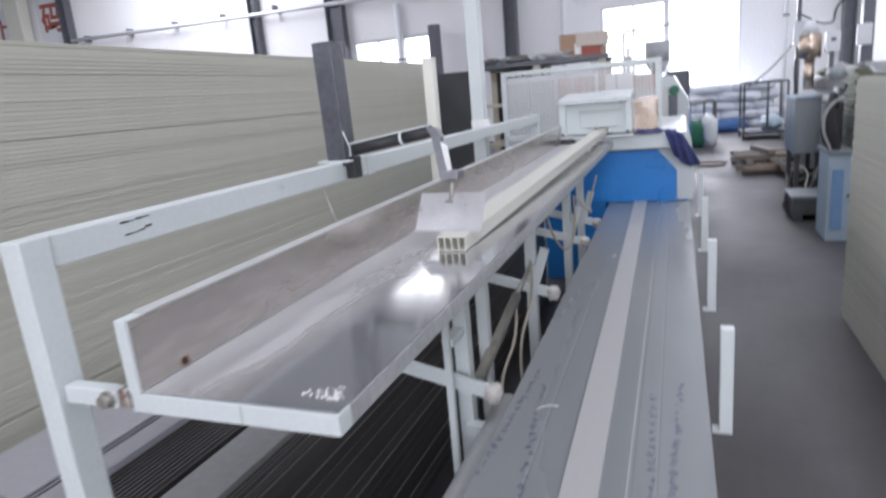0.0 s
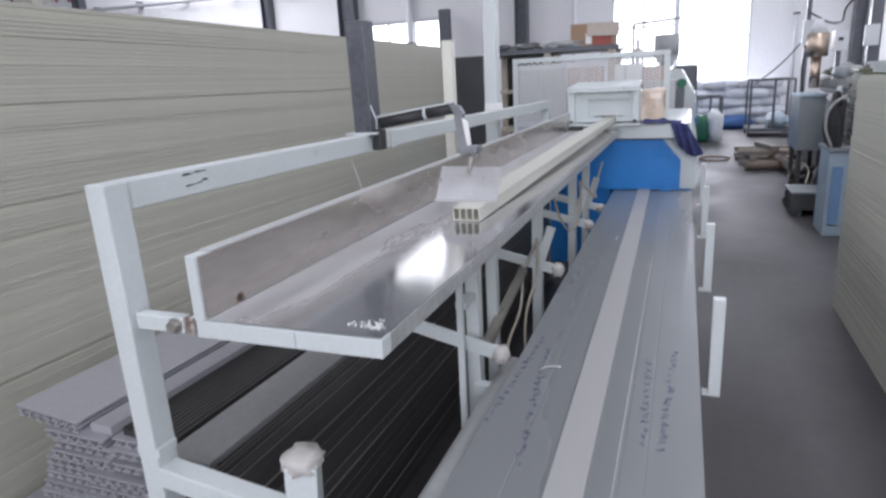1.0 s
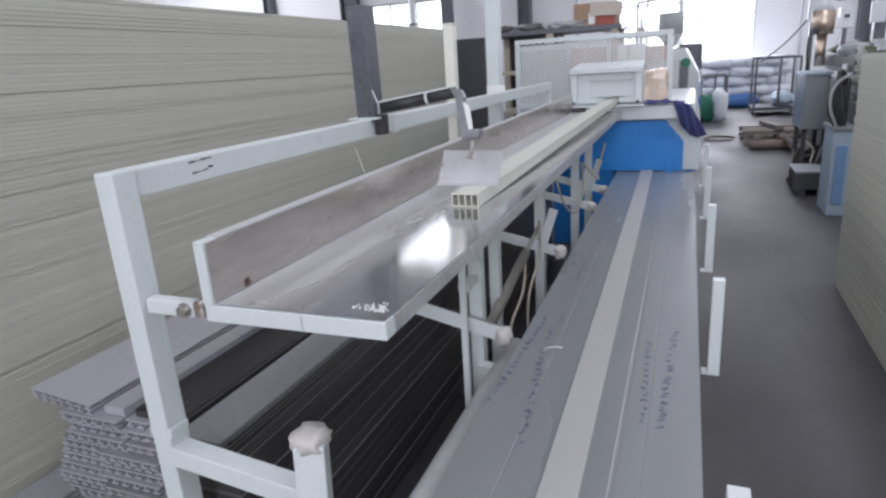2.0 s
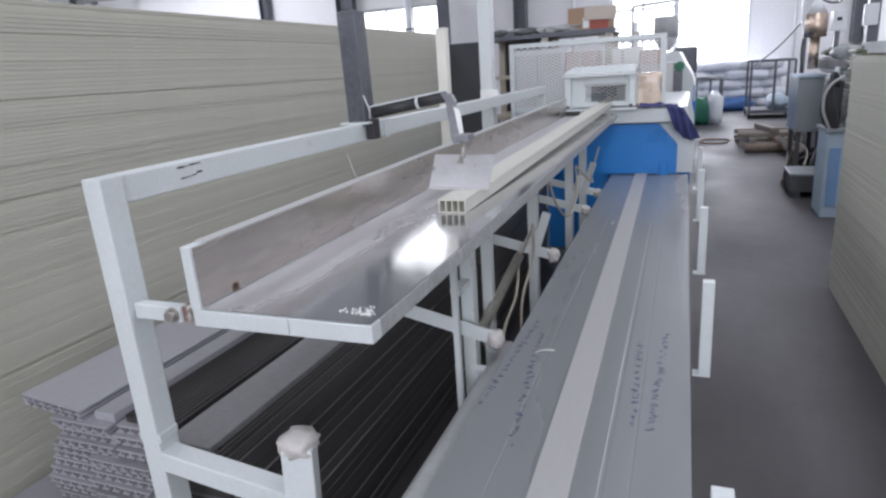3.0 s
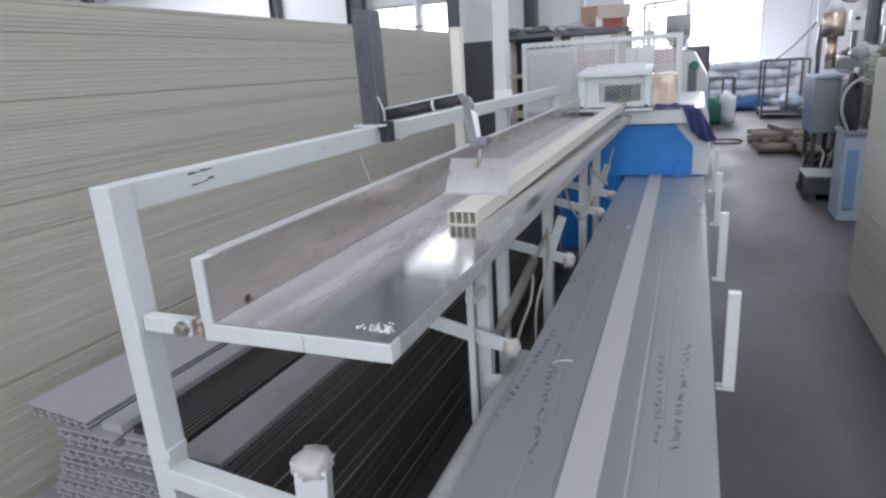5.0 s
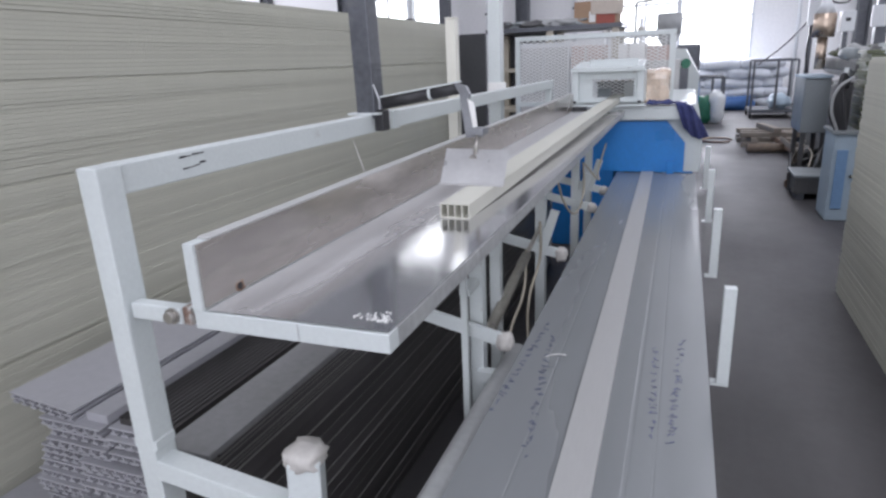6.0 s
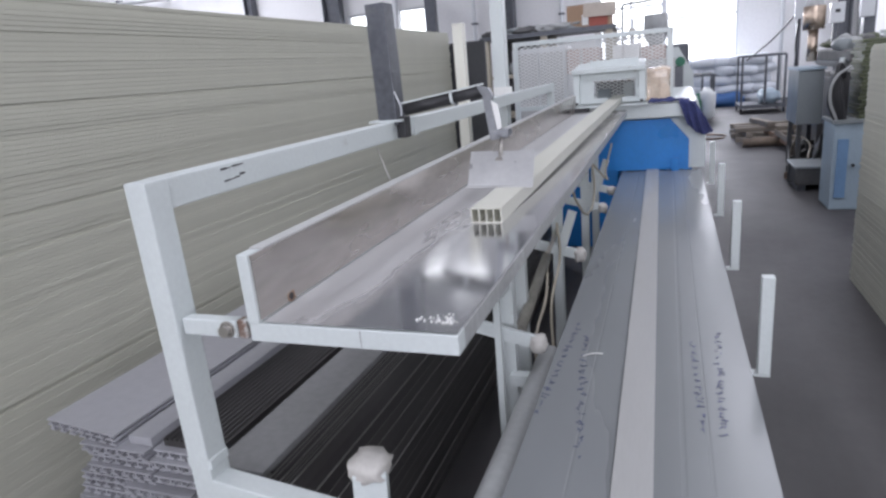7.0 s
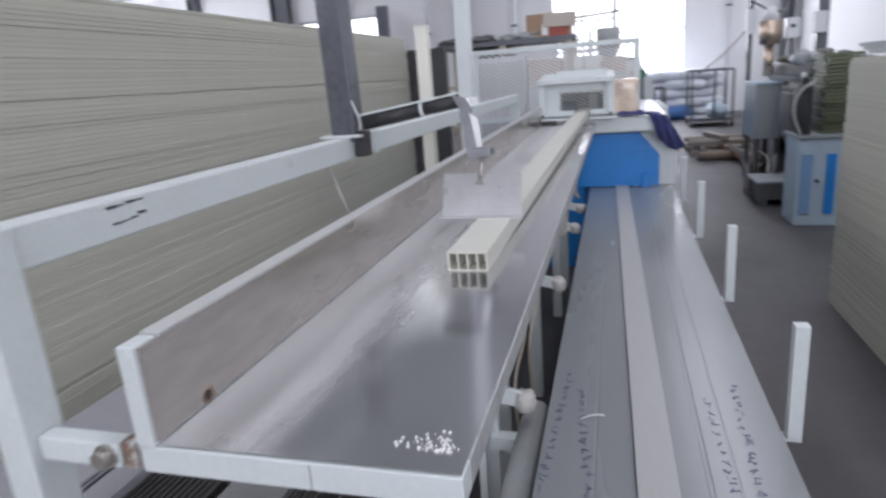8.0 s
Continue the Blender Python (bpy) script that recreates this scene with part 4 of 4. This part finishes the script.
for i, (x, y, z, w, h, mt_) in enumerate(((-1.02, 5.5, 0.0, 0.28, 1.12, FRAME_WHITE), (-0.62, 5.98, 0.0, 0.45, 1.18, PALE_STRIP), (-1.02, 5.5, 1.1205, 0.26, 0.20, PINK_CARTON),
                                        (-0.72, 5.99, 1.1805, 0.26, 0.15, FLECK), (-0.45, 5.99, 1.1805, 0.2, 0.12, PINK_CARTON), (-0.72, 5.5, 0.0, 0.3, 1.02, FRAME_WHITE))):
    it = thing("storage_box", "pale scuffed box stored behind the mesh guard", "box", group="boxes behind the guard")
    bm = boxes((x, x + w, y, y + 0.35, z, z + h), bevel=0.008)
    part("box_body", bm, mt_, it)
    part("tape_strip", boxes((x + w * 0.42, x + w * 0.5, y - 0.002, y - 0.0004, z + 0.02, z + h - 0.01)), TAPE, it)

# ---- extrusion line behind the saw ----
def line_unit(name, label, x0, x1, y0, y1, z1, slope):
    u = thing(name, label, "machine")
    part("base", boxes((x0, x1, y0, y1, 0, z1 * 0.62), bevel=0.01), BLUE, u, "blue base")
    out = [(x0, z1 * 0.625), (x0, z1), (x1 - slope, z1), (x1, z1 * 0.8), (x1, z1 * 0.625)]
    part("cover", extrude_profile(out, y0, y1), PAINT, u, "pale sloping cover")
    part("blue_patch", boxes((x1 + 0.0005, x1 + 0.006, y0 + 0.2, y0 + 0.7, z1 * 0.3, z1 * 0.75)), BLUE, u)
    return u


line_unit("haul_off_unit", "pale and blue haul-off unit behind the saw", -0.8, 0.0, 6.6, 8.4, 1.27, 0.14)
line_unit("cooling_unit", "pale cooling tank on a blue base", -0.75, 0.03, 9.0, 12.0, 1.05, 0.1)
mt = thing("green_motor", "small green motor on the line", "motor")
part("motor_body", rod((-0.125, 6.2, 1.14), (-0.125, 6.5, 1.14), 0.042), GREEN_BAG, mt)
part("stand", boxes((-0.17, -0.10, 6.2, 6.5, 0.0, 1.099)), DARK_STEEL, mt)
ex = thing("extruder", "grey extruder with hopper, pipes and a motor, far along the line", "extruder")
part("bed", boxes((-0.7, 0.05, 12.6, 15.0, 0.0, 0.9), bevel=0.02), GREY_CAB, ex)
part("barrel", rod((-0.35, 12.4, 1.15), (-0.35, 14.8, 1.15), 0.18), PIPE, ex)
part("hopper", rod((-0.55, 14.0, 1.35), (-0.55, 14.0, 1.6), 0.1, 0.24), PIPE, ex)
part("hopper_drum", rod((-0.55, 14.0, 1.6), (-0.55, 14.0, 2.0), 0.24), PIPE, ex)
part("pipe_loop", bar((-1.2, 14.0, 2.25), (-0.3, 14.0, 2.3), 0.05, 0.05), PIPE, ex)
part("pipe_drop", bar((-1.2, 14.0, 0.9), (-1.2, 14.0, 2.25), 0.05, 0.05), PIPE, ex)
part("dark_cover", boxes((-0.35, 0.05, 12.5, 13.2, 0.9, 1.38), bevel=0.05), DARK_STEEL, ex)
for x in (-1.6, -1.45, -1.0):
    vp = thing("valve_pipe", "pale upright pipe with small fittings behind the guard", "pipe", pose(x * 0.62, 7.6, 0), "pipes behind the guard")
    part("pipe", rod((0, 0, 0), (0, 0, 1.62), 0.022), FRAME_WHITE, vp)
    part("fitting", rod((0, 0, 1.45), (0, 0, 1.52), 0.04), BOLT, vp)

# ---- far end of the aisle ----
def trolley(x, y, w, d, h, label):
    t = thing("trolley", label, "trolley", pose(x, y, 0), "trolleys")
    for i, (a, b) in enumerate(((0, 0), (w, 0), (0, d), (w, d))):
        part("upright", bar((a, b, 0.1), (a, b, h), 0.04, 0.04), DARK_STEEL, t)
        part("wheel", rod((a - 0.015, b, 0.05), (a + 0.015, b, 0.05), 0.05), BLACK, t)
    part("top_bar", bar((0, 0, h), (w, 0, h), 0.04, 0.04), DARK_STEEL, t)
    part("top_bar", bar((0, d, h), (w, d, h), 0.04, 0.04), DARK_STEEL, t)
    part("mid_bar", bar((w * 0.55, 0, 0.1), (w * 0.55, 0, h), 0.04, 0.04), DARK_STEEL, t)
    part("deck", boxes((-0.03, w + 0.03, -0.03, d + 0.03, 0.101, 0.16)), DARK_STEEL, t)


trolley(1.0, 13.3, 0.72, 0.9, 1.04, "tall dark steel trolley frame in the aisle")
trolley(0.06, 13.0, 0.44, 0.8, 0.78, "low dark steel trolley frame in the aisle")
for i in range(30):
    layer, k = divmod(i, 6)
    s = thing("sack", "pale woven sack in a pile by the window", "sack", pose(-0.35 + 0.42 * (k % 6) * 0.9 + 0.12 * (layer % 2), 16.05 + R.uniform(-0.08, 0.08), 0.13 + 0.205 * layer, 0, R.uniform(-4, 4), R.uniform(-12, 12)), "pile of sacks")
    part("sack_body", lump((0.30, 0.36, 0.125), 40 + i % 7, 0.18, sub=2), SACK, s)
tarp = thing("blue_tarp", "folded blue tarp before the sacks", "tarp", pose(0.75, 15.4, 0.12))
part("tarp_body", lump((0.5, 0.22, 0.16), 9, 0.4), BLUE_TARP, tarp)
gbag = thing("green_bag", "dark green rubbish bag with a white bag beside it", "bag", pose(0.16, 12.5, 0.0))
part("bag_body", lump((0.16, 0.2, 0.24), 12, 0.3, at=(0, 0, 0.23)), GREEN_BAG, gbag)
wbag = thing("white_bag", "white plastic bag on the floor", "bag", pose(0.38, 12.45, 0.0))
part("bag_body", lump((0.13, 0.16, 0.3), 13, 0.35, at=(0, 0, 0.28)), WHITE_BAG, wbag)
tq = thing("teal_bundle", "pale teal bundle on the trolley deck", "bundle", pose(1.5, 13.6, 0.17))
part("bundle_body", lump((0.2, 0.25, 0.13), 14, 0.4, at=(0, 0, 0.12)), PALE_BLUE, tq)
ring = tagged(curve_tube("hose_ring", [(0.32 + 0.2 * math.cos(a), 9.9 + 0.25 * math.sin(a), 0.012) for a in [i * 0.52 for i in range(12)]], 0.011, RUST), "thin hose coiled on the floor", "hose")

# timber and steel scrap along the aisle
for i, (x, y, z, L, w, rot, rnd_) in enumerate(((0.64, 8.75, 0.055, 0.5, 0.11, 4, 1), (0.60, 9.3, 0.03, 0.95, 0.1, -3, 0), (0.62, 9.55, 0.03, 0.9, 0.09, 2, 0),
                                       (0.58, 9.8, 0.03, 0.95, 0.1, -2, 0), (0.70, 9.55, 0.092, 0.08, 0.7, 3, 0), (1.15, 9.55, 0.092, 0.08, 0.7, -4, 0), (0.58, 9.3, 0.154, 0.95, 0.09, 5, 0),
                                       (0.60, 9.6, 0.154, 0.9, 0.1, -4, 0), (0.57, 9.85, 0.154, 0.95, 0.08, 3, 0), (0.9, 9.6, 0.216, 0.1, 0.7, 12, 0), (0.6, 10.2, 0.03, 0.9, 0.12, 6, 0))):
    tb = thing("timber", "weathered timber on the workshop floor", "timber", pose(x, y, z, 0, 0, rot), "scrap timber")
    part("beam_body", rod((0, 0, 0), (L, 0, 0), w / 2) if rnd_ else boxes((0, L, -w / 2, w / 2, -0.03, 0.03), bevel=0.005), WOOD_ROUND if rnd_ else WOOD, tb)
chn = thing("steel_channel", "grey steel channel lying on the floor", "channel", pose(0.78, 6.2, 0.03, 0, 0, -8))
bm = boxes((0, 0.012, 0, 2.2, 0, 0.16), (0.013, 0.26, 0, 2.2, 0, 0.012), (0.261, 0.273, 0, 2.2, 0, 0.16))
part("channel_body", bm, CHANNEL, chn)
chn2 = thing("steel_channel", "grey steel channel leaning on a block", "channel", pose(0.98, 6.35, 0.16, 6, 20, -10))
part("channel_body", boxes((0, 0.3, 0, 1.9, 0, 0.015), (0, 0.012, 0, 1.9, 0.016, 0.13)), CHANNEL, chn2)
pb = thing("steel_block", "grimy grey steel block on runners", "block", pose(0.80, 5.92, 0))
part("block_body", boxes((0, 0.30, 0, 0.42, 0.05, 0.19), bevel=0.012), CHANNEL, pb)
part("block_top", boxes((-0.01, 0.31, -0.01, 0.43, 0.1905, 0.21), bevel=0.004), GREY_CAB, pb)
for x in (0.02, 0.22):
    part("runner", boxes((x, x + 0.06, 0.01, 0.4, 0, 0.0495)), DARK_STEEL, pb)
for i in range(10):
    L = R.uniform(0.9, 1.9)
    x, y = 0.80 + 0.035 * i, 6.5 + 0.16 * i
    it = thing("angle_iron", "grimy steel bar in the scrap heap by the aisle", "steel bar", pose(x, y, 0.0 + 0.022 * (i % 4) * 2, R.uniform(0, 3), 0, R.uniform(-32, 8)), "scrap bars")
    part("bar_body", boxes((0, 0.06, 0, L, 0, 0.008), (0, 0.008, 0, L, 0.0085, 0.06)), R.choice((CHANNEL, RUST, PIPE, WOOD)), it)
tagged(curve_tube("yellow_strap", [(0.95, 6.3, 0.22), (1.02, 6.7, 0.30), (0.98, 7.1, 0.34), (1.08, 7.5, 0.30)], 0.008, BEIGE), "yellowed strap over the scrap steel", "strap")

# ---- machines on the far side of the aisle ----
cab = thing("control_cabinet", "pale blue-grey machine cabinet with a blue door", "cabinet", pose(0.915, 5.22, 0))
part("body", boxes((0, 0.37, 0, 0.36, 0.0, 0.63), bevel=0.008), PALE_BLUE, cab)
part("door", boxes((0.185, 0.245, -0.012, -0.0005, 0.09, 0.52), bevel=0.003), BLUE, cab, "deep blue door")
part("door", boxes((0.025, 0.095, -0.012, -0.0005, 0.09, 0.52), bevel=0.003), FADED_BLUE, cab, "faded blue panel")
part("top_plate", boxes((-0.015, 0.385, -0.02, 0.375, 0.6305, 0.655), bevel=0.003), GREY_CAB, cab)
part("knob", rod((0.13, -0.001, 0.33), (0.13, -0.02, 0.33), 0.012), BLACK, cab)
mold = thing("die_stack", "stack of dark olive die plates on the cabinet", "die", pose(0.02, 0.45, -0.045))
for i in range(21):
    part("plate", boxes((1.04 + 0.012 * math.sin(i * 2.1), 1.27, 4.80 + 0.015 * math.sin(i * 1.3), 5.11, 0.7005 + 0.026 * i, 0.7005 + 0.026 * i + 0.023), bevel=0.003), MOULD, mold)
hs = thing("hose_bundle", "black hoses and valves on the cabinet top", "hose", pose(-0.03, 0.46, -0.045))
part("housing", boxes((0.955, 1.035, 4.85, 5.1, 0.7005, 1.03), bevel=0.01), BLACK, hs, "black open housing")
for i in range(5):
    curve_tube("hose", [(0.95 + 0.012 * i, 4.79 - 0.01 * i, 0.705), (0.90 + 0.015 * i, 4.78, 0.84 + 0.03 * i), (0.95, 4.80, 1.0 + 0.02 * i), (1.03, 4.9, 0.98)], 0.016, BLACK, hs)
curve_tube("white_hoop", [(0.95, 4.76, 0.705), (0.90, 4.76, 0.86), (0.93, 4.76, 1.0), (1.02, 4.77, 1.07)], 0.010, PIPE, hs)
part("bracket", bar((0.975, 5.0, 0.70), (1.03, 5.1, 1.12), 0.03, 0.03), PAINT, hs)
gcab = thing("grey_cabinet", "tall grey steel cabinet beside the extruder", "cabinet", pose(0.93, 6.9, 0))
part("body", boxes((0, 0.215, 0, 0.6, 0.45, 0.955), bevel=0.008), GREY_CAB, gcab)
for x, y in ((0.02, 0.03), (0.19, 0.03), (0.02, 0.54), (0.19, 0.54)):
    part("leg", boxes((x, x + 0.04, y, y + 0.04, 0.0, 0.4495)), CHANNEL, gcab)
part("top", boxes((-0.01, 0.225, -0.02, 0.62, 0.9555, 0.98), bevel=0.004), PALE_BLUE, gcab)
ext = thing("side_extruder", "extruder with a copper-coloured hopper and a white control box", "extruder")
part("bed", boxes((1.30, 1.95, 5.6, 9.0, 0.0, 0.85), bevel=0.01), CHANNEL, ext)
part("barrel", rod((1.45, 5.7, 1.05), (1.45, 8.6, 1.05), 0.12), PIPE, ext)
part("barrel_cover", boxes((1.12, 1.7, 5.9, 7.4, 1.03, 1.13), bevel=0.02), CHANNEL, ext)
part("hopper", rod((1.06, 7.1, 1.32), (1.06, 7.1, 1.53), 0.095), HOPPER, ext, "dull copper-coloured hopper drum")
part("hopper_neck", rod((1.06, 7.1, 1.03), (1.06, 7.1, 1.32), 0.045), HOPPER, ext)
part("hopper_cone", rod((1.06, 7.1, 1.53), (1.06, 7.1, 1.66), 0.085, 0.03), FRAME_WHITE, ext)
part("control_box", boxes((1.18, 1.29, 7.0, 7.15, 1.36, 1.54), bevel=0.006), FRAME_WHITE, ext, "white control box")
part("control_screen", boxes((1.21, 1.25, 6.994, 6.9995, 1.45, 1.48)), BLACK, ext)
part("box_post", boxes((1.21, 1.25, 7.05, 7.1, 1.03, 1.3595)), DARK_STEEL, ext)
for i in range(14):
    it = thing("machine_fitting", "grimy fitting on the extruder", "fitting", group="extruder fittings")
    part("fitting_body", lump((R.uniform(0.04, 0.1), R.uniform(0.06, 0.15), R.uniform(0.03, 0.07)), 60 + i, 0.4, at=(R.uniform(1.14, 1.5), R.uniform(6.0, 7.2), R.uniform(1.16, 1.19)), sub=2), R.choice((CHANNEL, MOULD, GREY_CAB, PIPE)), it)
mp_ = thing("cable_mast", "dark vertical cable mast with a white junction box", "mast", pose(1.30, 9.5, 0))
part("mast", bar((0, 0, 0), (0, 0, 3.6), 0.05, 0.05), DARK_STEEL, mp_)
part("junction_box", boxes((-0.06, 0.06, -0.08, -0.03, 1.5, 1.8)), FRAME_WHITE, mp_)
mp2 = thing("cable_mast", "dark steel mast with a pale switch box", "mast", pose(1.62, 7.6, 0))
part("mast", boxes((-0.05, 0.05, -0.05, 0.05, 0, 3.4)), DARK_STEEL, mp2)
part("switch_box", boxes((-0.10, 0.02, -0.12, -0.051, 1.40, 1.60), bevel=0.006), FRAME_WHITE, mp2)
for pts in (((1.3, 9.5, 1.9), (1.5, 9.0, 1.72), (1.62, 7.6, 1.95), (2.6, 7.6, 2.1)), ((0.95, 12.0, 1.0), (1.15, 11.0, 1.25), (1.3, 9.5, 1.6)), ((1.3, 9.4, 1.5), (1.25, 9.3, 1.2), (1.28, 9.3, 0.9))):
    tagged(curve_tube("cable", pts, 0.012, BLACK), "thin black cable slung between masts", "cable", "slung cables")


# ---- the piles of boards ----
left = board_pile("board_stack", "tall stack of cream-grey foam boards, their long edges facing the tray", -2.72, -1.50, -0.9, 3.90, 1.458, 0.0108, 5, 1)
right = board_pile("board_stack", "stack of cream-grey foam boards beside the aisle", 0.71, 1.92, 0.1, 3.62, 1.185, 0.0125, 6, -1)
for i in range(3):
    o = thing("loose_board", "loose grey board on the stack by the aisle", "board", pose(0.0, 0, 1.1875 + 0.0165 * i, 0, 0, 0.5 * i), "loose boards")
    part("board_body", boxes((0.74 + 0.03 * i, 1.5, 2.3, 3.5 + 0.05 * i, 0.0, 0.016), bevel=0.001), GREY_CAB, o)


# ---- moving things ----
def motions():
    creep = []
    for t in (0.0, 2.0, 4.0, 6.0, 8.0):
        y = 1.443 - 0.0238 * t
        creep.append((t, pose(-0.544 + 0.0115 * (y - 1.35), y, 0.8926 + 0.0198 * (y - 1.35), 1.135, 0, -0.66)))
    walk(PROFILE, creep)
    lift = [(0.0, 0.0), (1.7, 0.0), (2.4, 0.004), (2.8, 0.052), (3.1, 0.105), (3.3, 0.112), (8.0, 0.112)]
    walk(SHUTTER, [(t, pose(0, 0, z)) for t, z in lift])


motions()
